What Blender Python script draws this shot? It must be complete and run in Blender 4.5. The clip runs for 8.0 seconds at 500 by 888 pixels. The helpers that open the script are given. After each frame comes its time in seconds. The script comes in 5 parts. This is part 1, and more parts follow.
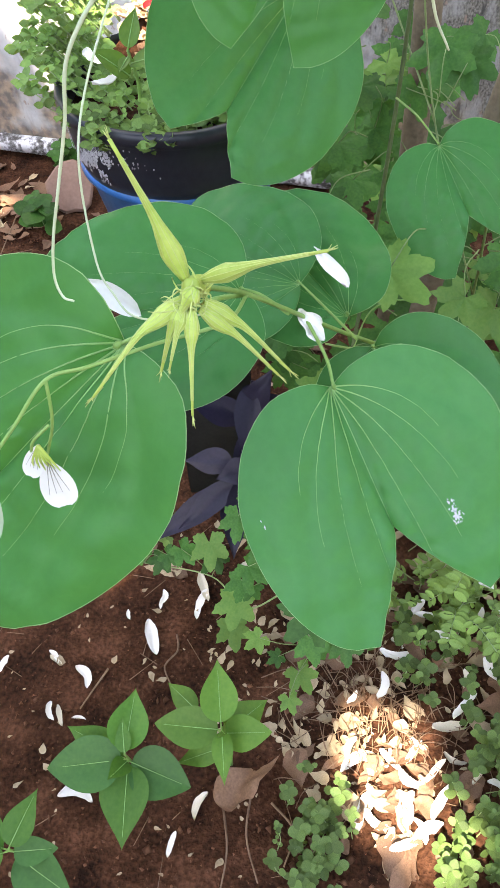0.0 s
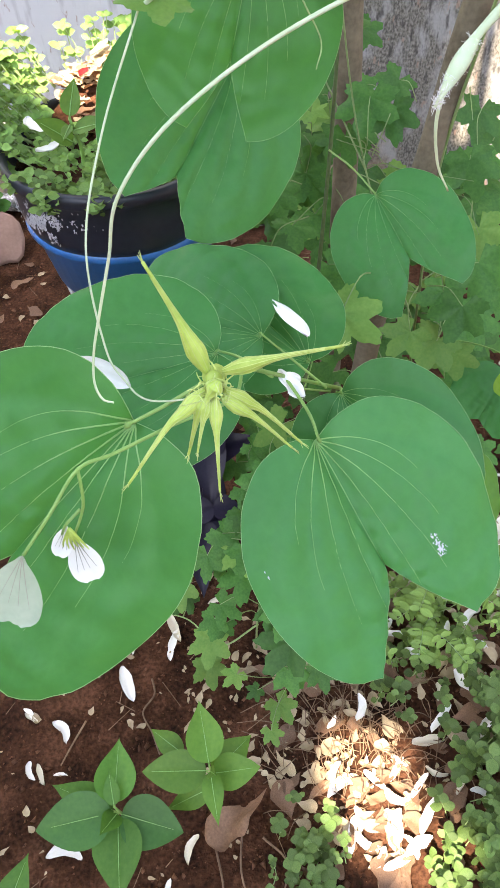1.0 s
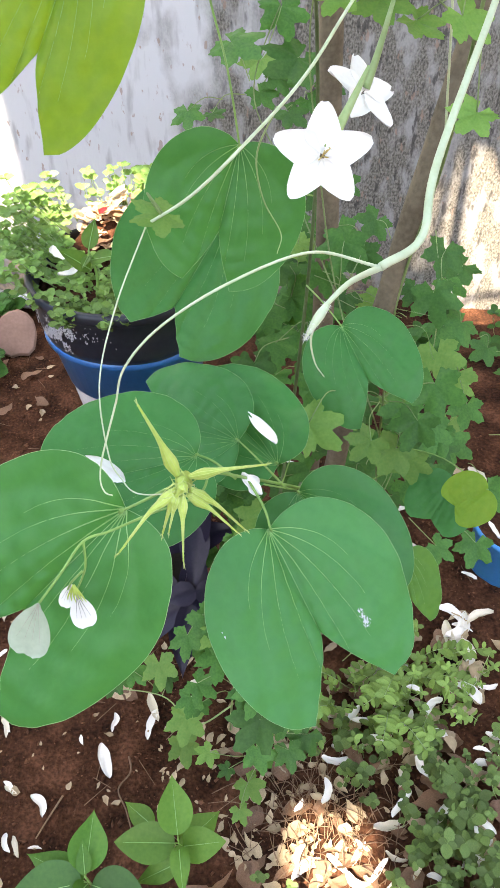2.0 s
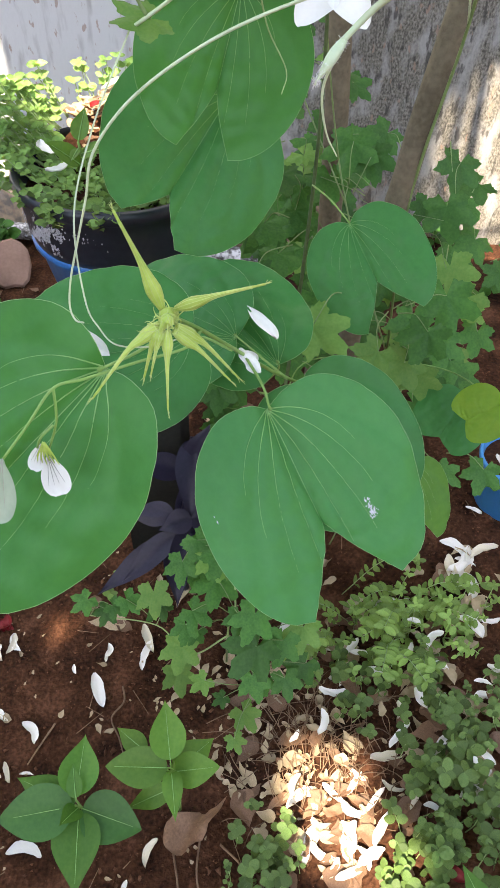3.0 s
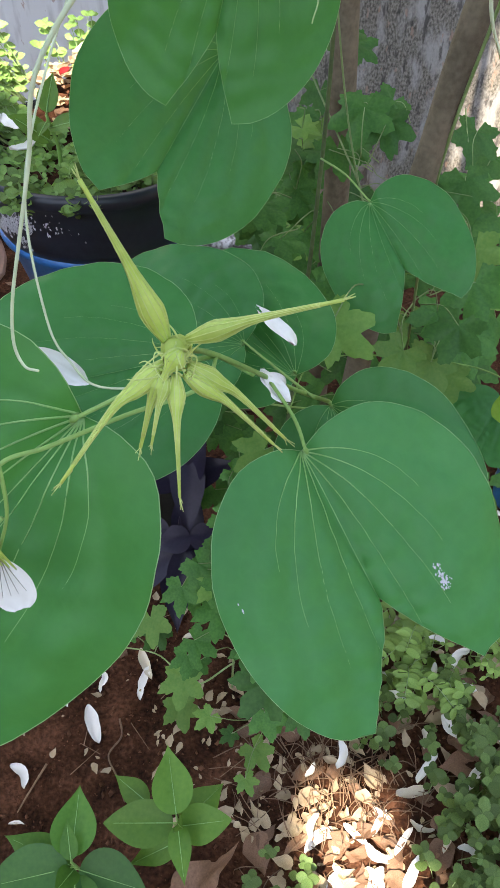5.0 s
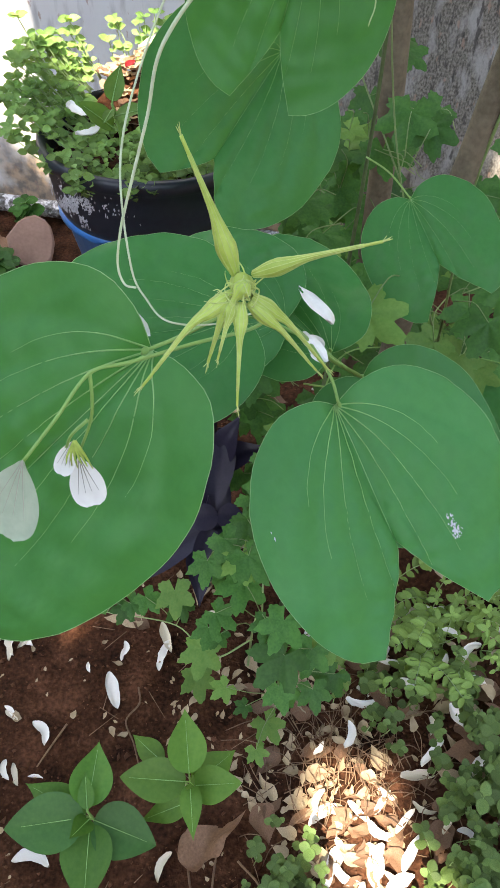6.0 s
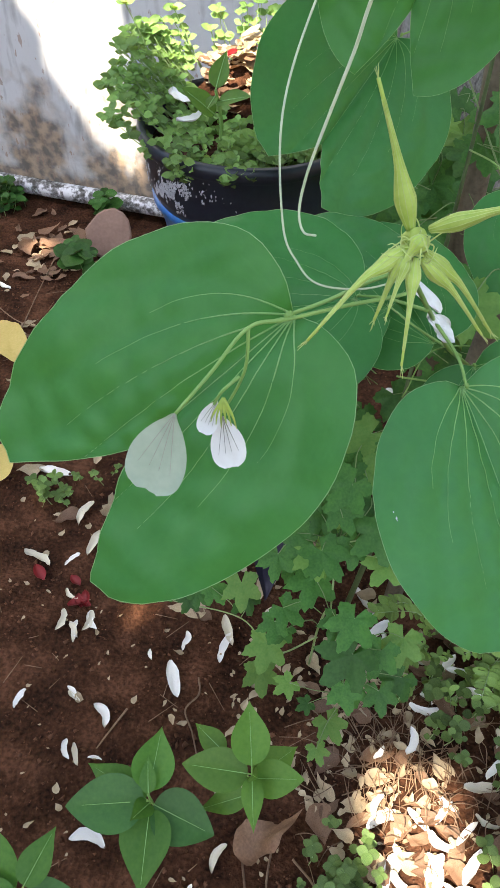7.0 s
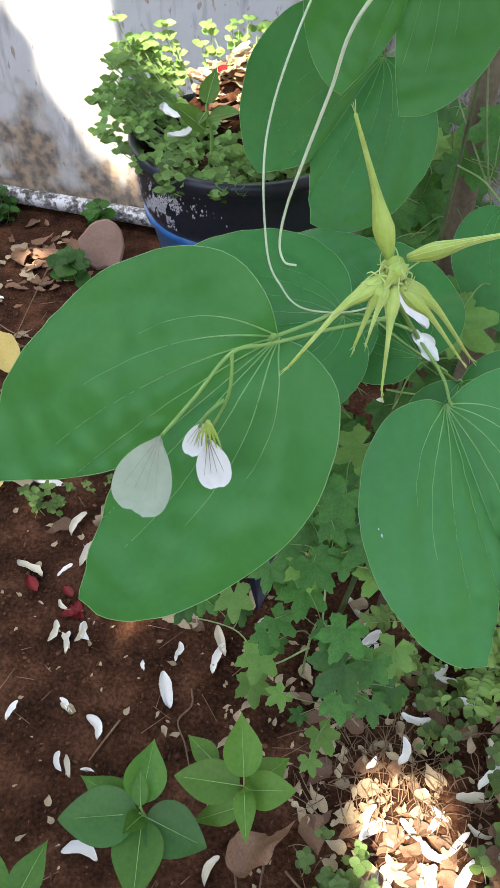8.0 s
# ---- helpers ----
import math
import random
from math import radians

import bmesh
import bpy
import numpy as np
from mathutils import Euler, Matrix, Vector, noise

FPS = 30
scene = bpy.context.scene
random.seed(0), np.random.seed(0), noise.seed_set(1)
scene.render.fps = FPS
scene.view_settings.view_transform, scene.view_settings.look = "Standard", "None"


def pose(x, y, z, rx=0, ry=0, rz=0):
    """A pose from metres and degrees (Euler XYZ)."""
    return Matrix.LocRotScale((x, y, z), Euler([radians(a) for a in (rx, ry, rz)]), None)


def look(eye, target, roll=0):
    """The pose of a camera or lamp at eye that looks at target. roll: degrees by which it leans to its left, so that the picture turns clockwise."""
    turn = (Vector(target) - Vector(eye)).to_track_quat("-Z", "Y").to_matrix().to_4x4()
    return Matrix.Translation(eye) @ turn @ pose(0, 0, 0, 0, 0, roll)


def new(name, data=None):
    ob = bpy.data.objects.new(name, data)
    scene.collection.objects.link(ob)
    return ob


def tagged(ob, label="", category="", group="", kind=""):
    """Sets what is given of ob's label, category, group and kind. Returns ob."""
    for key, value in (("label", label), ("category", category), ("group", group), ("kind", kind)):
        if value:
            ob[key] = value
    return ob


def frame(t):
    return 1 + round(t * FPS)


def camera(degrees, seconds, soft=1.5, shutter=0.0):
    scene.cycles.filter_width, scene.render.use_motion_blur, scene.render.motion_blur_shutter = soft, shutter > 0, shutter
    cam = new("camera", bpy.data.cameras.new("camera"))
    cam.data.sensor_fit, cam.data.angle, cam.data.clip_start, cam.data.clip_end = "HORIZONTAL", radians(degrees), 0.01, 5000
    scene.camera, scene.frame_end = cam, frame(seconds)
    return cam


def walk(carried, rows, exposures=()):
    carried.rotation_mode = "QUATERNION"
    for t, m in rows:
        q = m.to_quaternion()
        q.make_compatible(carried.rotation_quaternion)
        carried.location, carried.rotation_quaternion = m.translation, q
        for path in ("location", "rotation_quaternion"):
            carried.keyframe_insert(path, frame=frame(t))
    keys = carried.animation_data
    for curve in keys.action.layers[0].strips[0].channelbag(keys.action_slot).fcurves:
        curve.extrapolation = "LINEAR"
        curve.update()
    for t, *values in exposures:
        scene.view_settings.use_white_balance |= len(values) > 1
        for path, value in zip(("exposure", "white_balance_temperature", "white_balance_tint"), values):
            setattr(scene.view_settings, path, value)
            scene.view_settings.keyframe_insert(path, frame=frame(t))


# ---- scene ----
cam = camera(37.2, 8.0, soft=1.2)
PATH = [
    (0, (0.227, 0.416, 1.029), (0.066, 1.645, -0.54), -3.1),
    (0.5, (0.222, 0.41, 1.046), (0.14, 1.696, -0.484), -1.7),
    (1, (0.204, 0.412, 1.055), (0.202, 1.704, -0.472), -2.3),
    (1.5, (0.209, 0.381, 1.102), (0.23, 1.787, -0.32), -0.0),
    (1.7, (0.214, 0.364, 1.128), (0.235, 1.834, -0.228), 0.3),
    (2.8, (0.226, 0.334, 1.097), (0.229, 1.768, -0.297), 1.4),
    (3, (0.223, 0.346, 1.064), (0.237, 1.734, -0.376), 1.4),
    (3.5, (0.214, 0.382, 1.027), (0.216, 1.707, -0.472), 0.5),
    (4, (0.206, 0.432, 0.993), (0.164, 1.703, -0.551), -1.5),
    (4.5, (0.206, 0.447, 0.998), (0.21, 1.784, -0.489), -0.6),
    (4.7, (0.207, 0.445, 1.001), (0.228, 1.791, -0.479), -0.4),
    (5.8, (0.205, 0.401, 1.035), (0.283, 1.798, -0.395), 3.9),
    (6, (0.201, 0.393, 1.022), (0.176, 1.758, -0.439), 2.1),
    (6.5, (0.18, 0.387, 1.009), (0.049, 1.738, -0.46), 0.9),
    (7, (0.171, 0.384, 1.009), (0.008, 1.745, -0.447), 0.9),
    (7.5, (0.17, 0.384, 1.012), (0.015, 1.754, -0.437), 1.3),
    (8, (0.174, 0.385, 1.015), (0.024, 1.763, -0.427), 1.2),
]
EXPOSURES = [(0.0, 2.99, 8350, 15), (1.0, 2.99, 8350, 15), (1.7, 3.06, 8450, 15), (2.8, 2.71, 8500, 13), (3.5, 2.48, 8150, 13), (4.7, 2.40, 7850, 13), (6.0, 2.46, 8250, 12), (6.6, 2.44, 8000, 11), (8.0, 2.45, 8000, 11)]
walk(cam, [(t, look(eye, target, roll)) for t, eye, target, roll in PATH], EXPOSURES)

# ---- world and sun ----
SUN_WAY = Vector((-0.26, -0.46, 0.85)).normalized()  # towards the sun
world = bpy.data.worlds.new("sky")
scene.world = world
world.use_nodes = True
wn = world.node_tree.nodes
sky = wn.new("ShaderNodeTexSky")
sky.sky_type = "NISHITA"
sky.sun_disc = False
sky.sun_elevation = math.asin(SUN_WAY.z)
sky.sun_rotation = math.atan2(SUN_WAY.x, SUN_WAY.y)
world.node_tree.links.new(sky.outputs["Color"], wn["Background"].inputs["Color"])
wn["Background"].inputs["Strength"].default_value = 0.15
sun = new("sun", bpy.data.lights.new("sun", "SUN"))
sun.data.energy = 3.7
sun.data.angle = radians(0.53)
sun.data.color = (1.0, 0.96, 0.90)
sun.matrix_world = look(SUN_WAY * 10, (0, 0, 0))

# holes kept in the unseen foliage so that sun patches fall here: (place, radius)
GAPS = [((0.340, 0.66, 0.06), 0.055), ((0.305, 0.715, 0.05), 0.035), ((0.385, 0.60, 0.07), 0.045), ((-0.43, 2.155, 0.52), 0.09), ((-0.45, 2.157, 0.36), 0.085), ((-0.405, 2.15, 0.23), 0.05), ((-0.37, 2.144, 0.15), 0.03),
        ((-0.585, 2.179, 0.53), 0.025), ((0.758, 1.952, 0.23), 0.125), ((0.055, 1.19, 0.745), 0.050), ((-0.005, 1.21, 0.77), 0.035), ((-0.53, 1.90, 0.02), 0.025), ((0.130, 0.717, 1.037), -0.008), ((-0.274, 1.152, 0.0), 0.018), ((-0.067, 0.958, 0.0), 0.010)]


def in_gap(c, size):
    return any((c - Vector(p) - SUN_WAY * (c - Vector(p)).dot(SUN_WAY)).length < r + size for p, r in GAPS)


# ---- materials ----
def shade(name, colours, scale=20.0, rough=0.5, bump=0.2, fine=6.0, translucent=0.0, trans_colour=None,
          vary=0.15, metallic=0.0, detail=6.0, bump_distance=0.002, stops=(0.3, 0.7), specular=0.5, net=0.0):
    """A material: two colours mixed by noise at two scales, bump, some change from piece to piece, light passing through leaves."""
    m = bpy.data.materials.new(name)
    m.use_nodes = True
    n, ln = m.node_tree.nodes, m.node_tree.links.new
    bsdf, out = n["Principled BSDF"], n["Material Output"]
    co = n.new("ShaderNodeTexCoord")
    big = n.new("ShaderNodeTexNoise")
    big.inputs["Scale"].default_value, big.inputs["Detail"].default_value = scale, detail
    small = n.new("ShaderNodeTexNoise")
    small.inputs["Scale"].default_value, small.inputs["Detail"].default_value = scale * fine, 5
    ln(co.outputs["Object"], big.inputs["Vector"])
    ln(co.outputs["Object"], small.inputs["Vector"])
    both = n.new("ShaderNodeMix")
    both.data_type = "FLOAT"
    both.inputs["Factor"].default_value = 0.4
    ln(big.outputs["Fac"], both.inputs["A"])
    ln(small.outputs["Fac"], both.inputs["B"])
    ramp = n.new("ShaderNodeValToRGB")
    els = ramp.color_ramp.elements
    els[0].position, els[1].position = stops
    els[0].color, els[1].color = (*colours[0], 1), (*colours[-1], 1)
    for k, c in enumerate(colours[1:-1]):
        e = els.new(stops[0] + (stops[1] - stops[0]) * (k + 1) / (len(colours) - 1))
        e.color = (*c, 1)
    ln(both.outputs["Result"], ramp.inputs["Fac"])
    hsv = n.new("ShaderNodeHueSaturation")
    geo = n.new("ShaderNodeNewGeometry")
    info = n.new("ShaderNodeObjectInfo")
    add = n.new("ShaderNodeMath")
    ln(geo.outputs["Random Per Island"], add.inputs[0])
    ln(info.outputs["Random"], add.inputs[1])
    span = n.new("ShaderNodeMapRange")
    span.inputs["From Max"].default_value = 2.0
    span.inputs["To Min"].default_value, span.inputs["To Max"].default_value = 1 - vary * 1.6, 1 + vary * 1.6
    ln(add.outputs[0], span.inputs["Value"])
    ln(span.outputs["Result"], hsv.inputs["Value"])
    ln(ramp.outputs["Color"], hsv.inputs["Color"])
    ln(hsv.outputs["Color"], bsdf.inputs["Base Color"])
    bsdf.inputs["Roughness"].default_value = rough
    bsdf.inputs["Metallic"].default_value = metallic
    bsdf.inputs["Specular IOR Level"].default_value = specular
    bp = n.new("ShaderNodeBump")
    bp.inputs["Strength"].default_value, bp.inputs["Distance"].default_value = bump, bump_distance
    ln(both.outputs["Result"], bp.inputs["Height"])
    normal = bp.outputs["Normal"]
    if net:  # fine mesh of side veins between the main ones
        cells = n.new("ShaderNodeTexVoronoi")
        cells.feature = "DISTANCE_TO_EDGE"
        cells.inputs["Scale"].default_value = net
        warp = n.new("ShaderNodeMix")
        warp.data_type = "VECTOR"
        warp.inputs["Factor"].default_value = 0.004
        ln(co.outputs["Object"], warp.inputs[4])
        ln(small.outputs["Color"], warp.inputs[5])
        ln(warp.outputs[1], cells.inputs["Vector"])
        edge = n.new("ShaderNodeMapRange")
        edge.inputs["From Max"].default_value = 0.14
        ln(cells.outputs["Distance"], edge.inputs["Value"])
        fold = n.new("ShaderNodeBump")
        fold.inputs["Strength"].default_value, fold.inputs["Distance"].default_value = 0.07, 0.0003
        ln(edge.outputs["Result"], fold.inputs["Height"])
        ln(normal, fold.inputs["Normal"])
        normal = fold.outputs["Normal"]
        pale = n.new("ShaderNodeMapRange")
        pale.inputs["To Min"].default_value, pale.inputs["To Max"].default_value = 1.02, 0.995
        ln(edge.outputs["Result"], pale.inputs["Value"])
        times = n.new("ShaderNodeMath")
        times.operation = "MULTIPLY"
        ln(span.outputs["Result"], times.inputs[0])
        ln(pale.outputs["Result"], times.inputs[1])
        ln(times.outputs[0], hsv.inputs["Value"])
    ln(normal, bsdf.inputs["Normal"])
    if translucent:
        tr = n.new("ShaderNodeBsdfTranslucent")
        tint = n.new("ShaderNodeMix")
        tint.data_type, tint.blend_type = "RGBA", "MULTIPLY"
        tint.inputs["Factor"].default_value = 1.0
        ln(hsv.outputs["Color"], tint.inputs[6])
        tint.inputs[7].default_value = (*(trans_colour or (1, 1, 1)), 1)
        ln(tint.outputs[2], tr.inputs["Color"])
        mix = n.new("ShaderNodeMixShader")
        mix.inputs["Fac"].default_value = translucent
        ln(bsdf.outputs[0], mix.inputs[1])
        ln(tr.outputs[0], mix.inputs[2])
        ln(mix.outputs[0], out.inputs["Surface"])
    return m


GLOW = (2.2, 1.5, 0.5)  # light that has passed a leaf is yellower
LEAF = shade("bauhinia leaf", [(0.037, 0.206, 0.051), (0.052, 0.253, 0.067)], 14, 0.42, 0.35, 12, 0.20, GLOW, 0.10, bump_distance=0.0006, specular=0.27, net=150.0)
# slightly yellower green than LEAF, for leaves 1 and 5
LEAF_YELLOWER = shade("yellower bauhinia leaf", [(0.036, 0.196, 0.044), (0.052, 0.246, 0.060)], 14, 0.46, 0.4, 10, 0.24, GLOW, 0.10, bump_distance=0.0010, specular=0.27, net=160.0)
# also for leaf 10, whose sunlight is put into this brighter colour
YOUNG_SUNLIT = shade("young and sunlit leaf", [(0.13, 0.31, 0.03), (0.21, 0.40, 0.05)], 14, 0.5, 0.3, 10, 0.4, GLOW, 0.10, bump_distance=0.0008, specular=0.3, net=190.0)
HALF_GROWN = shade("half-grown leaf", [(0.065, 0.21, 0.04), (0.11, 0.29, 0.06)], 14, 0.5, 0.3, 10, 0.3, GLOW, 0.10, bump_distance=0.0008, specular=0.3, net=190.0)
WOOD = shade("green-brown stem", [(0.05, 0.085, 0.025), (0.11, 0.16, 0.055)], 60, 0.7, 0.4, 5, vary=0.1)
VEIN = shade("leaf vein", [(0.16, 0.38, 0.11), (0.26, 0.48, 0.18)], 60, 0.5, 0.1, 4, 0.15, GLOW, 0.1)
LEAF_RIM = shade("leaf rim", [(0.16, 0.36, 0.13), (0.27, 0.47, 0.20)], 60, 0.5, 0.1, 4, 0.15, GLOW, 0.1)
STALK = shade("green stalk", [(0.15, 0.32, 0.07), (0.25, 0.43, 0.12)], 60, 0.5, 0.2, 5, 0.1, GLOW, 0.1)
BUD = shade("flower bud", [(0.34, 0.50, 0.085), (0.50, 0.64, 0.16)], 90, 0.5, 0.3, 4, 0.15, GLOW, 0.12)
BUD_RIB = shade("bud rib", [(0.44, 0.57, 0.16), (0.58, 0.68, 0.26)], 90, 0.5, 0.1, 4, 0.1, GLOW, 0.1)
PETAL = shade("white petal", [(0.80, 0.785, 0.73), (0.90, 0.885, 0.84)], 60, 0.55, 0.3, 5, 0.1, (1, 1, 1), 0.06)
PETAL_CREAM = shade("wilted petal", [(0.62, 0.56, 0.43), (0.78, 0.73, 0.60)], 60, 0.6, 0.4, 5, 0.1, (1, 1, 1), 0.1)
PETAL_FADED = shade("faded petal", [(0.34, 0.43, 0.31), (0.47, 0.55, 0.42)], 60, 0.55, 0.3, 5, 0.25, (1, 1, 1), 0.05)
PETAL_VEIN = shade("petal vein", [(0.30, 0.29, 0.23), (0.40, 0.38, 0.31)], 60, 0.6, 0.1)
VINE_LEAF = shade("vine leaf", [(0.024, 0.102, 0.020), (0.062, 0.194, 0.040)], 3, 0.46, 0.3, 8, 0.25, GLOW, 0.42, bump_distance=0.001, specular=0.25, net=9.0)
VINE_LIGHT = shade("light vine leaf", [(0.085, 0.225, 0.045), (0.16, 0.31, 0.075)], 3, 0.5, 0.3, 8, 0.25, GLOW, 0.25, bump_distance=0.001, specular=0.25, net=9.0)
VINE_STEM = shade("vine stem", [(0.20, 0.33, 0.12), (0.33, 0.45, 0.20)], 70, 0.5, 0.2, 5, 0.1, GLOW, 0.12)
VINE_STALK = shade("vine leaf stalk", [(0.11, 0.20, 0.06), (0.24, 0.33, 0.13)], 70, 0.5, 0.2, 5, 0.1, GLOW, 0.2)
VINE_PALE = shade("pale downy vine stem", [(0.42, 0.53, 0.32), (0.58, 0.67, 0.48)], 70, 0.6, 0.2, 5, 0.1, GLOW, 0.1)
SEED_LEAF = shade("seedling leaf", [(0.042, 0.145, 0.022), (0.082, 0.215, 0.036)], 25, 0.45, 0.3, 8, 0.22, GLOW, 0.25, bump_distance=0.001, specular=0.25)
SEED_OLD = shade("older seedling leaf", [(0.026, 0.108, 0.022), (0.050, 0.160, 0.034)], 25, 0.45, 0.3, 8, 0.2, GLOW, 0.15, bump_distance=0.001, specular=0.3)
SEED_LIGHT = shade("light seedling leaf", [(0.060, 0.168, 0.024), (0.110, 0.240, 0.040)], 25, 0.45, 0.3, 8, 0.22, GLOW, 0.25, bump_distance=0.001, specular=0.25)
HERB = shade("small herb leaf", [(0.055, 0.125, 0.035), (0.17, 0.27, 0.085)], 25, 0.5, 0.2, 8, 0.2, GLOW, 0.45, specular=0.2)
HERB_POT = shade("pot herb leaf", [(0.10, 0.225, 0.055), (0.23, 0.38, 0.12)], 25, 0.5, 0.2, 8, 0.2, GLOW, 0.45, specular=0.2)
PINNATE = shade("fern-like leaf", [(0.13, 0.27, 0.06), (0.27, 0.42, 0.13)], 25, 0.5, 0.2, 8, 0.22, GLOW, 0.4, specular=0.2)
PURPLE = shade("purple leaf", [(0.010, 0.009, 0.021), (0.022, 0.018, 0.040)], 40, 0.38, 0.4, 6, 0.05, (1, 1, 1), 0.2, bump_distance=0.001, specular=0.25)
SOIL = shade("red soil", [(0.014, 0.0062, 0.0040), (0.058, 0.0240, 0.0128), (0.135, 0.060, 0.034)], 16, 0.95, 1.0, 11, vary=0.0, detail=12, bump_distance=0.012, specular=0.1, stops=(0.36, 0.66))
CRUMB = shade("soil crumb", [(0.035, 0.014, 0.007), (0.14, 0.068, 0.04)], 30, 0.95, 0.6, vary=0.6, specular=0.15)
DRY = shade("dry leaf", [(0.12, 0.062, 0.036), (0.25, 0.145, 0.088)], 30, 0.7, 0.5, 6, 0.1, (1.5, 1.2, 0.8), 0.35, bump_distance=0.001)
DRY_PALE = shade("pale dry leaf", [(0.30, 0.22, 0.13), (0.52, 0.42, 0.28)], 30, 0.7, 0.5, 6, 0.12, (1.3, 1.1, 0.8), 0.25, bump_distance=0.001)
YELLOW = shade("yellow leaf", [(0.50, 0.38, 0.10), (0.62, 0.48, 0.16)], 30, 0.6, 0.3, 6, 0.15, (1.3, 1.1, 0.8), 0.1)
TWIG = shade("dry twig", [(0.13, 0.075, 0.045), (0.28, 0.18, 0.11)], 60, 0.8, 0.5, 5, vary=0.35)
RED = shade("red petal", [(0.16, 0.006, 0.010), (0.28, 0.014, 0.016)], 40, 0.5, 0.2, 5, 0.2, (1, 1, 1), 0.2)
BARK = shade("grey-brown bark", [(0.085, 0.066, 0.040), (0.22, 0.175, 0.115)], 30, 0.85, 0.9, 7, vary=0.1, bump_distance=0.003)
BLACK = shade("black plastic", [(0.009, 0.013, 0.020), (0.021, 0.028, 0.040)], 14, 0.36, 0.25, 8, vary=0.0, bump_distance=0.001, specular=0.4)
SCUFF = shade("white paint splash", [(0.55, 0.56, 0.58), (0.72, 0.72, 0.72)], 60, 0.7, 0.3, 5, vary=0.1)
FLAKE = shade("flaked grey-white paint", [(0.26, 0.27, 0.29), (0.48, 0.49, 0.51)], 60, 0.6, 0.3, 5, vary=0.25)
BLUE = shade("blue plastic", [(0.006, 0.11, 0.34), (0.012, 0.17, 0.46)], 18, 0.35, 0.1, 8, vary=0.05)
POT_BLUE = shade("bright blue plastic", [(0.02, 0.23, 0.56), (0.04, 0.30, 0.66)], 18, 0.35, 0.1, 8, vary=0.05)
WHITE_PLASTIC = shade("white plastic", [(0.55, 0.57, 0.60), (0.72, 0.73, 0.74)], 18, 0.4, 0.2, 8, vary=0.05)
TERRACOTTA = shade("terracotta", [(0.19, 0.115, 0.085), (0.29, 0.18, 0.14)], 25, 0.85, 0.5, 6, vary=0.1)
CONCRETE = shade("grey concrete", [(0.22, 0.21, 0.20), (0.34, 0.33, 0.31)], 18, 0.9, 0.6, 8, vary=0.05)
# near-black: puts the shade of the gap below the tub into the colour
GAP_DARK = shade("shade-dark concrete", [(0.008, 0.009, 0.007), (0.022, 0.022, 0.017)], 18, 0.9, 0.6, 8, vary=0.05)
PIPE = shade("painted pipe", [(0.05, 0.045, 0.04), (0.20, 0.20, 0.20), (0.66, 0.67, 0.69)], 22, 0.6, 0.5, 5, vary=0.0, stops=(0.42, 0.56))


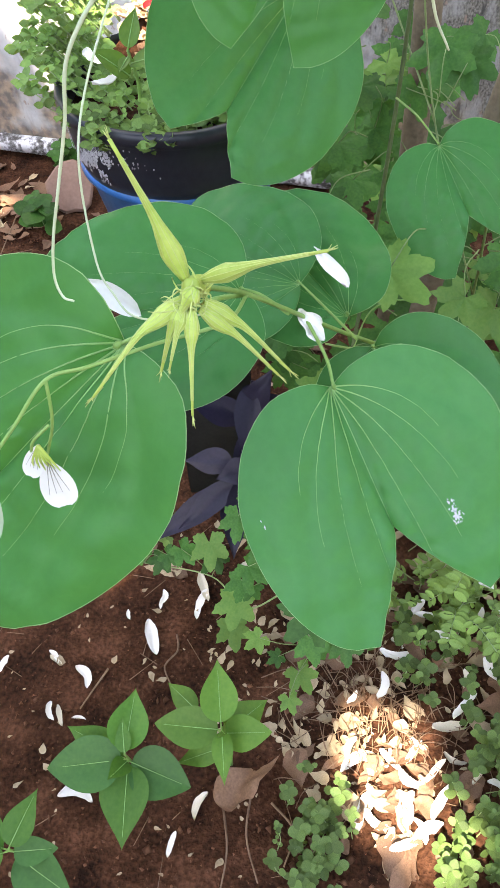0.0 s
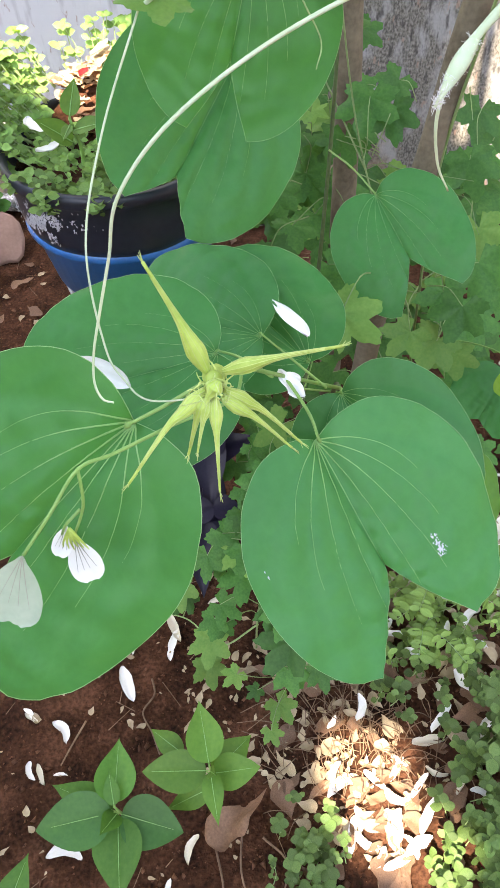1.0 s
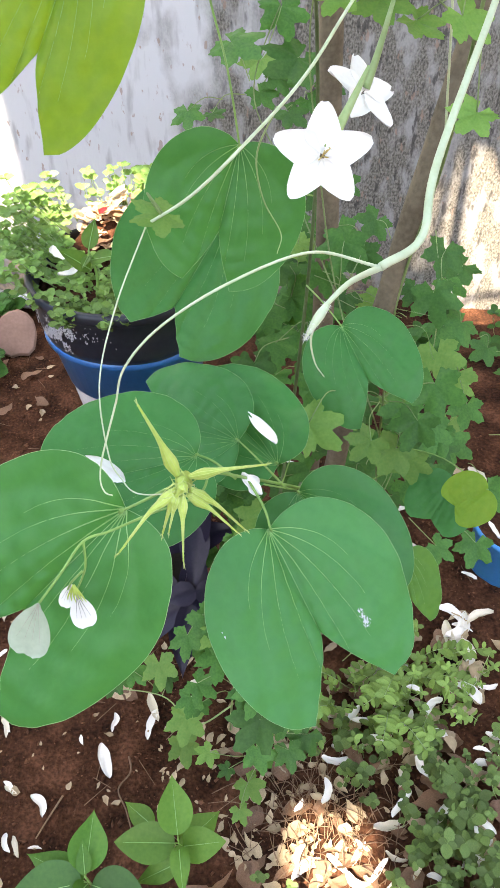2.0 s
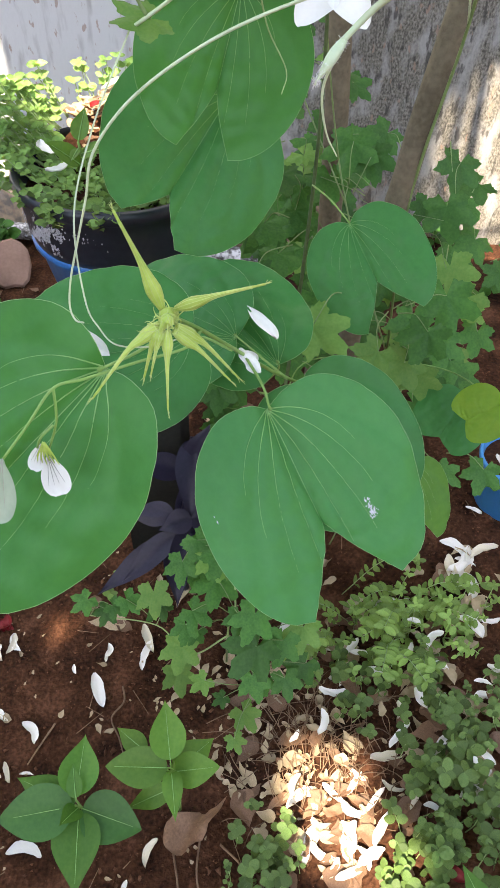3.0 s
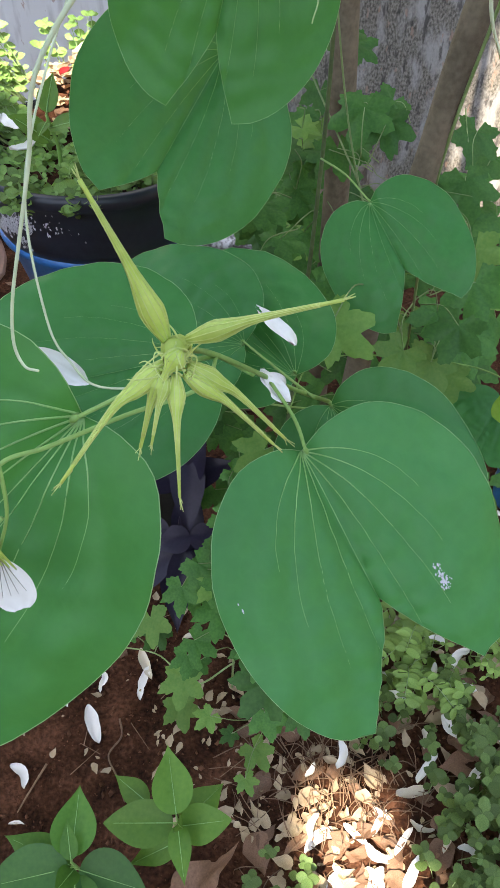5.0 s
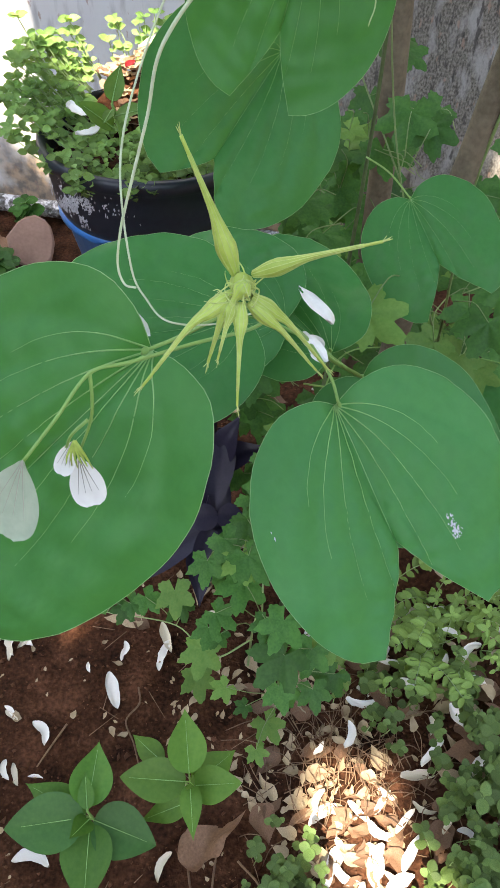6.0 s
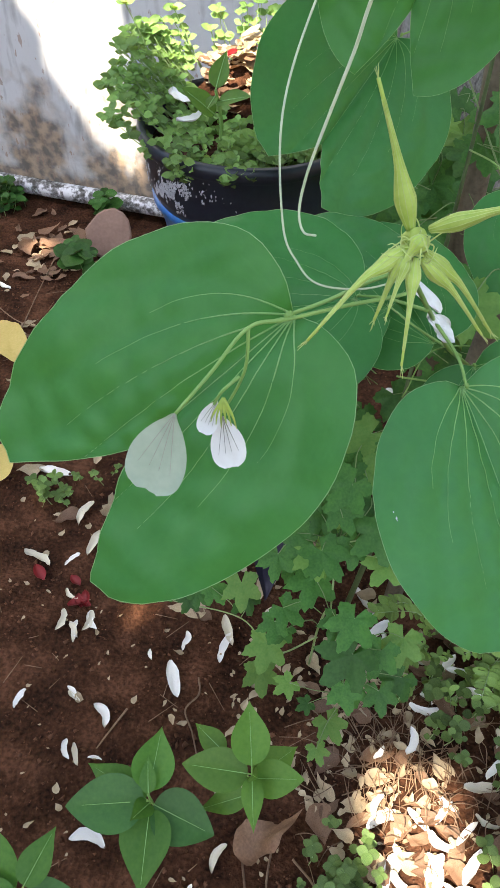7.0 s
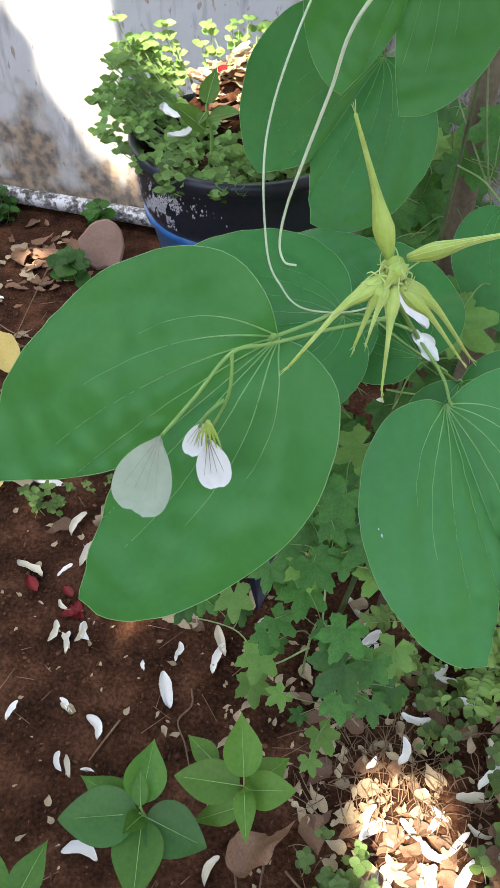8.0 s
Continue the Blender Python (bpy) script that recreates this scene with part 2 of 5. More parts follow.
def wall_material():
    """Old blue-white limewash: grey bare patches, vertical streaks, brown splashes of mud low down with their own outline."""
    m = bpy.data.materials.new("limewashed wall")
    m.use_nodes = True
    n, ln = m.node_tree.nodes, m.node_tree.links.new
    bsdf = n["Principled BSDF"]
    co = n.new("ShaderNodeTexCoord")

    def noise_tex(scale, stretch, detail=8):
        mp = n.new("ShaderNodeMapping")
        mp.inputs["Scale"].default_value = stretch
        t = n.new("ShaderNodeTexNoise")
        t.inputs["Scale"].default_value, t.inputs["Detail"].default_value = scale, detail
        ln(co.outputs["Object"], mp.inputs["Vector"])
        ln(mp.outputs["Vector"], t.inputs["Vector"])
        return t.outputs["Fac"]

    def ramp(fac, a, b):
        r = n.new("ShaderNodeMapRange")
        r.inputs["From Min"].default_value, r.inputs["From Max"].default_value = a, b
        ln(fac, r.inputs["Value"])
        return r.outputs["Result"]

    def mix(fac, a, b):
        x = n.new("ShaderNodeMix")
        x.data_type = "RGBA"
        ln(fac, x.inputs["Factor"])
        for v, s in ((a, x.inputs[6]), (b, x.inputs[7])):
            if isinstance(v, tuple):
                s.default_value = (*v, 1)
            else:
                ln(v, s)
        return x.outputs[2]

    def calc(op, a, b):
        x = n.new("ShaderNodeMath")
        x.operation = op
        for v, s in ((a, x.inputs[0]), (b, x.inputs[1])):
            if isinstance(v, float):
                s.default_value = v
            else:
                ln(v, s)
        return x.outputs[0]

    sep = n.new("ShaderNodeSeparateXYZ")
    ln(co.outputs["Object"], sep.inputs[0])
    wash = mix(noise_tex(3, (1, 1, 1)), (0.53, 0.555, 0.56), (0.68, 0.70, 0.71))
    streaks = ramp(noise_tex(34, (1, 1, 0.22)), 0.54, 0.66)
    bare = ramp(calc("ADD", noise_tex(7, (1, 1, 0.7)), calc("MULTIPLY", sep.outputs[0], 0.9)), 0.56, 0.74)
    wash = mix(calc("MULTIPLY", streaks, 0.45), wash, (0.20, 0.20, 0.21))
    grey = mix(ramp(noise_tex(260, (1, 1, 0.6)), 0.36, 0.66), (0.075, 0.070, 0.058), (0.27, 0.255, 0.22))
    grey = mix(calc("MULTIPLY", ramp(noise_tex(26, (1, 1, 0.45)), 0.48, 0.62), 0.75), grey, (0.36, 0.36, 0.35))
    grey = mix(calc("MULTIPLY", ramp(noise_tex(75, (1, 1, 0.30)), 0.56, 0.64), 0.8), grey, (0.045, 0.043, 0.04))
    col = mix(bare, wash, grey)
    mud = ramp(calc("SUBTRACT", noise_tex(9, (1, 1, 1)), calc("MULTIPLY", sep.outputs[2], 1.15)), 0.18, 0.38)
    mottle = mix(ramp(noise_tex(38, (1, 1, 1)), 0.40, 0.62), (0.10, 0.075, 0.055), (0.40, 0.27, 0.16))
    col = mix(calc("MULTIPLY", mud, calc("SUBTRACT", 0.85, ramp(sep.outputs[0], 0.45, 0.65))), col, mottle)
    chips = ramp(noise_tex(60, (1, 1, 0.45)), 0.62, 0.66)
    col = mix(calc("MULTIPLY", chips, 0.7), col, (0.33, 0.22, 0.17))
    ln(col, bsdf.inputs["Base Color"])
    bsdf.inputs["Roughness"].default_value = 0.92
    bp = n.new("ShaderNodeBump")
    bp.inputs["Strength"].default_value, bp.inputs["Distance"].default_value = 0.6, 0.004
    ln(noise_tex(45, (1, 1, 0.8)), bp.inputs["Height"])
    ln(bp.outputs["Normal"], bsdf.inputs["Normal"])
    return m


WALL = wall_material()


# ---- building helpers ----
def mesh_of(name, verts, faces, material, smooth=True):
    me = bpy.data.meshes.new(name)
    me.from_pydata([tuple(v) for v in verts], [], faces)
    me.materials.append(material)
    if smooth:
        me.polygons.foreach_set("use_smooth", [True] * len(me.polygons))
    return me


def part(name, shape, material, parent, label="", m=None):
    """One mesh object under a thing or a part; shape: (verts, faces) or a mesh."""
    me = shape if isinstance(shape, bpy.types.Mesh) else mesh_of(name, shape[0], shape[1], material)
    ob = new(name, me)
    if parent is not None:
        ob.parent = parent
    if m is not None:
        ob.matrix_local = m
    return tagged(ob, label)


def thing(name, label, category, group="", kind="", at=(0, 0, 0)):
    ob = new(name)
    ob.empty_display_size = 0.02
    ob.location = at
    return tagged(ob, label, category, group, kind)


def joined(shapes):
    verts, faces = [], []
    for v, f in shapes:
        k = len(verts)
        verts += list(v)
        faces += [tuple(i + k for i in q) for q in f]
    return verts, faces


def moved(shape, m):
    return [m @ Vector(v) for v in shape[0]], shape[1]


def spline(points, steps=8):
    """A smooth line through the points (Catmull-Rom)."""
    p = [Vector(q) for q in points]
    p = [p[0] * 2 - p[1]] + p + [p[-1] * 2 - p[-2]]
    out = []
    for k in range(1, len(p) - 2):
        a, b, c, d = p[k - 1 : k + 3]
        for s in range(steps):
            t = s / steps
            out.append(0.5 * (2 * b + (c - a) * t + (2 * a - 5 * b + 4 * c - d) * t * t + (3 * b - a - 3 * c + d) * t ** 3))
    out.append(p[-2])
    return out


def tube(points, r0, r1=None, sides=8, steps=8, bulge=None):
    """A tapered tube along a smooth line, closed at both ends; bulge: radius by the share of its length."""
    line = spline(points, steps) if steps else [Vector(q) for q in points]
    r1 = r0 if r1 is None else r1
    verts, faces, side = [], [], None
    for k, c in enumerate(line):
        way = (line[min(k + 1, len(line) - 1)] - line[max(k - 1, 0)]).normalized()
        side = (way.orthogonal() if side is None else side - way * side.dot(way)).normalized()
        other = way.cross(side)
        s = k / (len(line) - 1)
        r = bulge(s) if bulge else r0 + (r1 - r0) * s
        for j in range(sides):
            a = 2 * math.pi * j / sides
            verts.append(c + r * (math.cos(a) * side + math.sin(a) * other))
    n = len(line)
    for k in range(n - 1):
        for j in range(sides):
            j2 = (j + 1) % sides
            faces.append((k * sides + j, k * sides + j2, (k + 1) * sides + j2, (k + 1) * sides + j))
    faces.append(tuple(reversed(range(sides))))
    faces.append(tuple((n - 1) * sides + j for j in range(sides)))
    return verts, faces


def axes(origin, along, up):
    """Pose with its y axis along, its z axis near up."""
    y = Vector(along).normalized()
    x = y.cross(Vector(up)).normalized()
    z = x.cross(y)
    m = Matrix((x, y, z)).transposed().to_4x4()
    m.translation = origin
    return m


def resample(points, count):
    line = spline(points, 12)
    lengths = [0.0]
    for a, b in zip(line, line[1:]):
        lengths.append(lengths[-1] + (b - a).length)
    out, k = [], 0
    for i in range(count):
        d = lengths[-1] * i / (count - 1)
        while k < len(line) - 2 and lengths[k + 1] < d:
            k += 1
        f = (d - lengths[k]) / max(lengths[k + 1] - lengths[k], 1e-9)
        out.append(line[k].lerp(line[k + 1], min(f, 1)))
    return out


# ---- ground ----
def smooth(a, b, v):
    u = min(max((v - a) / (b - a), 0), 1)
    return u * u * (3 - 2 * u)


def ground_height(x, y):
    far = smooth(3.5, 6, math.hypot(x, y - 1))
    return (0.12 * smooth(0.2, 0.6, x) * (1 - far) + 0.014 * noise.noise((x * 5, y * 5, 0.3))
            + 0.006 * noise.noise((x * 19, y * 19, 1.7)) + 0.003 * noise.noise((x * 55, y * 55, 4.1)))


def ground():
    def steps(lo, hi, fine, outer):
        a = list(np.arange(lo, hi + fine / 2, fine))
        left, right, d = [], [], fine
        while d < outer:
            d *= 1.6
            left.append((left[-1] if left else lo) - d)
            right.append((right[-1] if right else hi) + d)
        return list(reversed(left)) + a + right

    xs, ys = steps(-0.9, 0.9, 0.009, 900), steps(0.3, 2.1, 0.009, 900)
    verts = [(x, y, ground_height(x, y)) for y in ys for x in xs]
    w = len(xs)
    faces = [(j * w + i, j * w + i + 1, (j + 1) * w + i + 1, (j + 1) * w + i) for j in range(len(ys) - 1) for i in range(w - 1)]
    return tagged(new("ground", mesh_of("ground", verts, faces, SOIL)), "bare reddish-brown garden soil with crumbs and litter", "soil", kind="structure")


ground()


def box(size, at=(0, 0, 0), bevel=0.006, turn=0.0):
    bm = bmesh.new()
    bmesh.ops.create_cube(bm, size=1.0, matrix=Matrix.Diagonal((*size, 1)))
    bmesh.ops.bevel(bm, geom=bm.edges[:], offset=bevel, segments=2, affect="EDGES")
    m = Matrix.Translation(at) @ Matrix.Rotation(turn, 4, "Z")
    verts = [m @ v.co for v in bm.verts]
    faces = [tuple(v.index for v in f.verts) for f in bm.faces]
    bm.free()
    return verts, faces


# the garden wall, turned a little; its foot runs past (-0.38, 2.10)
WALL_TURN = math.atan2(-0.17, 1.0)
wall_thing = tagged(new("wall_north", mesh_of("wall_north", *box((9.0, 0.22, 2.4), (0, 0.11, 1.15), 0.01), WALL, False)),
                    "weathered blue-white limewashed garden wall with bare grey streaks", "wall", kind="structure")
wall_thing.matrix_world = pose(0.0, 2.08, 0, 0, 0, math.degrees(WALL_TURN))
# three unseen walls, added to hold back light from the sides
CLOSING = [("wall_south", (6.4, 0.22, 2.3), (0.0, -3.6, 1.1)), ("wall_east", (0.22, 4.9, 2.3), (3.1, -1.04, 1.1)), ("wall_west", (0.22, 5.9, 2.3), (-3.1, -0.54, 1.1))]
for wall_name, wall_size, wall_at in CLOSING:
    tagged(new(wall_name, mesh_of(wall_name, *box(wall_size, wall_at, 0.01), CONCRETE, False)), "plain grey wall added out of view to cut side light", "wall", kind="structure")
pipe_ob = tagged(new("wall_pipe", mesh_of("wall_pipe", *tube([(-4.2, -0.035, 0.03), (-1.5, -0.033, 0.033), (-0.2, -0.033, 0.03), (0.6, -0.035, 0.03)], 0.022, sides=12), PIPE)),
                 "white-painted pipe lying along the foot of the wall", "pipe")
pipe_ob.matrix_world = wall_thing.matrix_world.copy()
# ---- a leaf surface to lay veins on ----
from mathutils.bvhtree import BVHTree



# ---- the orchid-tree shrub: two-lobed leaves ----
def half_outline(tip, notch=0.605):
    """Outer edge from the base to the lobe's tip, then the inner edge to the notch; tip: how far the tip stands off the midrib."""
    d = tip - 0.185
    outer = [(0, 0, 0), (0.10, -0.055, 0), (0.26, -0.05, 0), (0.41, 0.07, 0), (0.50, 0.25, 0), (0.52, 0.45, 0), (0.49 + 0.2 * d, 0.65, 0),
             (0.41 + 0.5 * d, 0.83, 0), (0.295 + 0.85 * d, 0.955, 0), (tip, 1.0, 0)]
    inner = [(tip, 1.0, 0), (tip * 0.80, 0.93, 0), (tip * 0.50, 0.83, 0), (tip * 0.17, 0.695, 0), (0, 0.605, 0)]
    k = (1 - notch) / 0.395
    inner = [(x, 1 - (1 - y) * k, 0) for x, y, _ in inner]
    return resample(outer, 36)[:-1] + resample(inner, 14)


VEIN_TURNS = (0, 11, 27, 48, 74, 130)


def leaf_surface(fold, droop, wave, seed):
    """Height over the leaf's own plane at (u, v), all in leaf lengths."""
    def z(u, v):
        a = abs(u)
        ripple = noise.noise((u * 3.1 + seed, v * 3.1, seed * 1.7)) * wave * (0.3 + a * 1.4)
        far = math.hypot(u, v)
        turn = math.degrees(math.atan2(a, v)) / (1 - 0.42 * min(far / 0.75, 1))
        ribs = 0.0
        for lo, hi in zip(VEIN_TURNS, VEIN_TURNS[1:]):
            if lo <= turn < hi:  # the blade swells between two veins
                ribs = math.sqrt(max(0.0, math.sin(math.pi * (turn - lo) / (hi - lo)))) * min(1.0, 2.4 * far)
        return fold * a - droop * v * v - 0.25 * a * a + ripple + ribs * (0.020 + 0.0068 * math.sin(far * 46 + 5 * noise.noise((u * 5, v * 5, seed)))) - 0.042 * math.exp(-(a / 0.045) ** 2) * max(0.0, 1 - v / 0.75)
    return z


def bauhinia_leaf(parent, base, tip_left, tip_right, width=1.0, fold=0.12, droop=0.05, wave=0.05, material=None, veins=True, label="", facing=(0.2, 0.4, 1.2), seed=1.0, notch=0.605, rib=1.0):
    base, a, b = Vector(base), Vector(tip_left), Vector(tip_right)
    along = (a + b) / 2 - base
    size = along.length
    x = (b - a) - along.normalized() * (b - a).dot(along.normalized())
    n = x.normalized().cross(along.normalized())
    if n.dot(Vector(facing) - base) < 0:
        n = -n
    m = axes(base, along, n)
    z = leaf_surface(fold, droop, wave, seed)

    def place(u, v, lift=0.0):
        return Vector((u * width * size, v * size, z(u, v) * size + lift))

    outline = half_outline(min(max(x.length / (2 * size * width), 0.14), 0.27), notch)
    ns, nr = len(outline), 22
    halves, rims = [], []
    for sign in (-1, 1):
        verts, faces = [], []
        for k, o in enumerate(outline):
            s = k / (ns - 1)
            for j in range(nr + 1):
                r = j / nr
                u, v = o.x * r, notch * s * (1 - r) + o.y * r
                verts.append(place(sign * u, v))
        for k in range(ns - 1):
            for j in range(nr):
                q = (k * (nr + 1) + j, k * (nr + 1) + j + 1, (k + 1) * (nr + 1) + j + 1, (k + 1) * (nr + 1) + j)
                faces.append(q if sign < 0 else tuple(reversed(q)))
        halves.append((verts, faces))
        rims.append([place(sign * o.x, o.y, 0.0002) for o in outline])
    bm = bmesh.new()
    v, f = joined(halves)
    vs = [bm.verts.new(p) for p in v]
    for q in f:
        bm.faces.new([vs[i] for i in q])
    bmesh.ops.remove_doubles(bm, verts=bm.verts[:], dist=1e-5)
    me = bpy.data.meshes.new("leaf")
    bm.to_mesh(me)
    skin = BVHTree.FromBMesh(bm)
    bm.free()
    me.materials.append(material or LEAF)
    me.polygons.foreach_set("use_smooth", [True] * len(me.polygons))
    leaf = part("leaf", me, None, parent, label)
    leaf.matrix_world = m
    if veins:
        shapes = []
        for sign in (-1, 1):
            for ang, reach in ((11, 0.80), (27, 0.78), (48, 0.60), (74, 0.42)):
                pts = []
                for k in range(25):
                    s = k / 24
                    bend = ang * (1 - 0.42 * s)
                    p = place(sign * reach * s * math.sin(radians(bend)), reach * s * math.cos(radians(bend)))
                    hit = skin.ray_cast(p + Vector((0, 0, 0.2)), Vector((0, 0, -1)))[0]
                    if hit is None:
                        break
                    pts.append(hit + Vector((0, 0, 0.00006)))
                if len(pts) > 2:
                    shapes.append(tube(pts, 0, 0, 5, 0, lambda s: size * rib * (0.0007 + 0.0030 * (1 - s) ** 2.2)))
        shapes.append(tube([place(0, notch * k / 20, 0.0001) for k in range(21)], 0.0026 * size * rib, 0.0012 * size * rib, 5, 0))
        part("vein", joined(shapes), VEIN, leaf, "pale green raised veins")
        part("leaf_joint", tube([Vector((0, -0.012 * size, 0.002 * size)), Vector((0, 0.0, 0.004 * size)), Vector((0, 0.014 * size, 0.001 * size))], 0, 0, 8, 4, lambda s: size * (0.004 + 0.006 * math.sin(math.pi * s))), STALK, leaf, "pale swollen leaf joint")
        part("rim", joined([tube(r, 0.0013 * size, None, 4, 0) for r in rims]), LEAF_RIM, leaf, "thin pale leaf edge")
    return leaf


shrub = thing("orchid_tree_shrub", "green orchid-tree shrub with large two-lobed leaves and buds", "shrub", at=(0.24, 0.98, 0))
bpy.context.view_layer.update()


def stem(points, r0, r1, name="stem", material=None, parent=None, label=""):
    ob = part(name, tube(points, r0, r1, 8, 8), material or STALK, parent or shrub, label)
    ob.matrix_world = Matrix.Identity(4)
    return ob


# woody stem from the ground to the flowering tip
stem([(0.24, 0.98, -0.02), (0.262, 0.93, 0.3), (0.272, 0.84, 0.6), (0.264, 0.752, 0.706)], 0.0048, 0.0014, material=WOOD, label="woody brown-green main stem")
stem([(0.264, 0.752, 0.706), (0.241, 0.720, 0.745), (0.222, 0.673, 0.797), (0.202, 0.622, 0.853), (0.194, 0.578, 0.893)], 0.0013, 0.0009)
stem([(0.25, 0.95, 0.3), (0.285, 1.06, 0.62), (0.290, 1.08, 0.85), (0.262, 1.02, 1.08), (0.20, 0.90, 1.30)], 0.0022, 0.0014, "branch", WOOD)

# leaves: (base, left tip, right tip, width, fold, droop, wave)
LEAVES = [
    ((0.236, 0.637, 0.790), (0.260, 0.557, 0.713), (0.312, 0.582, 0.716), 1.07, 0.22, 0.02, 0.04),
    ((0.1585, 0.5985, 0.8485), (0.0425, 0.581, 0.769), (0.0873, 0.5463, 0.7445), 0.905, 0.14, 0.03, 0.06),
    ((0.188, 0.713, 0.779), (0.087, 0.696, 0.790), (0.099, 0.659, 0.771), 1.08, 0.08, 0.05, 0.05),
    ((0.214, 0.810, 0.705), (0.123, 0.883, 0.717), (0.119, 0.816, 0.684), 1.15, 0.10, 0.03, 0.05),
    ((0.248, 0.801, 0.686), (0.162, 0.876, 0.700), (0.186, 0.903, 0.714), 0.92, 0.08, 0.03, 0.05),
    ((0.216, 0.858, 0.933), (0.174, 0.832, 0.845), (0.2085, 0.829, 0.838), 1.10, 0.20, 0.02, 0.05),
    ((0.207, 1.002, 0.814), (0.118, 0.900, 0.759), (0.162, 0.902, 0.726), 1.12, 0.12, 0.04, 0.05),
    ((0.315, 0.966, 0.716), (0.333, 0.883, 0.652), (0.379, 0.893, 0.678), 1.05, 0.10, 0.04, 0.05),
    ((0.260, 0.726, 0.729), (0.296, 0.646, 0.672), (0.333, 0.664, 0.691), 1.03, 0.10, 0.04, 0.05),
    ((0.364, 0.772, 0.601), (0.362, 0.726, 0.530), (0.396, 0.746, 0.546), 0.82, 0.10, 0.04, 0.05),
    ((0.152, 0.730, 1.081), (0.093, 0.707, 1.004), (0.122, 0.702, 0.984), 0.74, 0.15, 0.04, 0.05),
]
for k, (base, left, right, width, fold, droop, wave) in enumerate(LEAVES):
    # 9 is half grown; 10 only looks young, its sunlight is in the colour
    young = k in (9, 10)
    made = bauhinia_leaf(shrub, base, left, right, width, fold, droop, wave, HALF_GROWN if k == 9 else YOUNG_SUNLIT if young else LEAF_YELLOWER if k in (1, 5) else LEAF, label="bright yellow-green leaf" if young else "", seed=1.3 + k * 2.7, notch=0.74 if k == 6 else 0.605, rib=0.45 if k in (2, 3, 4, 6, 7, 8) else 1.0)
    if k == 0:
        first_leaf = made


def splash(leaf, at, count, spread, size, seed):
    """Flat dried drops lying on the leaf, run together along its length."""
    rnd = random.Random(seed)
    bm = bmesh.new()
    bm.from_mesh(leaf.data)
    skin = BVHTree.FromBMesh(bm)
    bm.free()
    centre = leaf.matrix_world.inverted() @ Vector(at)
    shapes = []
    for _ in range(count):
        p = centre + Vector((rnd.gauss(0, spread * 0.28), rnd.gauss(0, spread), 0))
        c, n = skin.ray_cast(p + Vector((0, 0, 0.1)), Vector((0, 0, -1)))[:2]
        if c is None:
            continue
        n = n if n.z > 0 else -n
        m, s = axes(c + n * 0.0002, (0, 1, 0), n), size * rnd.uniform(0.35, 1.2)
        rim = [m @ Vector((math.cos(a) * s * rnd.uniform(0.5, 1.1), math.sin(a) * s * rnd.uniform(0.7, 1.6), 0)) for a in [math.tau * q / 8 for q in range(8)]]
        shapes.append(([m @ Vector((0, 0, 0.0004))] + rim, [(0, 1 + q, 1 + (q + 1) % 8) for q in range(8)]))
    part("splash", joined(shapes), SCUFF, leaf, "dried white splash")


bpy.context.view_layer.update()
splash(first_leaf, (0.294, 0.601, 0.7515), 70, 0.0034, 0.0005, 3)
splash(first_leaf, (0.208, 0.585, 0.759), 4, 0.0015, 0.0005, 4)
ROUND_LEAVES = [((0.466, 0.864, 0.588), (0.416, 0.870, 0.571), (0.442, 0.847, 0.560), 1.25), ((0.452, 0.92, 0.545), (0.400, 0.885, 0.520), (0.435, 0.868, 0.515), 1.2)]
for k, (base, left, right, width) in enumerate(ROUND_LEAVES):
    bauhinia_leaf(shrub, base, left, right, width, 0.1, 0.02, 0.04, material=YOUNG_SUNLIT if k == 0 else LEAF, veins=False, label="young light green leaf" if k == 0 else "", seed=30.0 + k, notch=0.84)

# leaf stalks
PETIOLES = [
    [(0.236, 0.637, 0.790), (0.232, 0.650, 0.795), (0.222, 0.673, 0.797)],
    [(0.1585, 0.5985, 0.8485), (0.172, 0.603, 0.853), (0.190, 0.607, 0.862), (0.202, 0.622, 0.853)],
    [(0.188, 0.713, 0.779), (0.200, 0.690, 0.795), (0.215, 0.655, 0.815)],
    [(0.214, 0.810, 0.705), (0.232, 0.775, 0.714), (0.250, 0.722, 0.738)],
    [(0.248, 0.801, 0.686), (0.250, 0.828, 0.655), (0.236, 0.845, 0.62)],
    [(0.216, 0.858, 0.933), (0.208, 0.865, 0.98), (0.19, 0.90, 1.05), (0.185, 0.905, 1.2), (0.20, 0.90, 1.29)],
    [(0.207, 1.002, 0.814), (0.25, 1.05, 0.815), (0.289, 1.075, 0.80)],
    [(0.315, 0.966, 0.716), (0.300, 1.0, 0.72), (0.288, 1.068, 0.70)],
    [(0.260, 0.726, 0.729), (0.262, 0.735, 0.722), (0.263, 0.745, 0.712)],
    [(0.364, 0.772, 0.601), (0.30, 0.80, 0.64), (0.236, 0.86, 0.60)],
    [(0.152, 0.730, 1.081), (0.160, 0.78, 1.13), (0.205, 0.905, 1.28)],
    [(0.466, 0.864, 0.588), (0.42, 0.95, 0.56), (0.30, 1.03, 0.50), (0.265, 1.0, 0.45)],
    [(0.452, 0.92, 0.545), (0.38, 0.97, 0.50), (0.255, 0.96, 0.36)],
]
for p in PETIOLES:
    stem(p, 0.0007, 0.0009, "petiole")

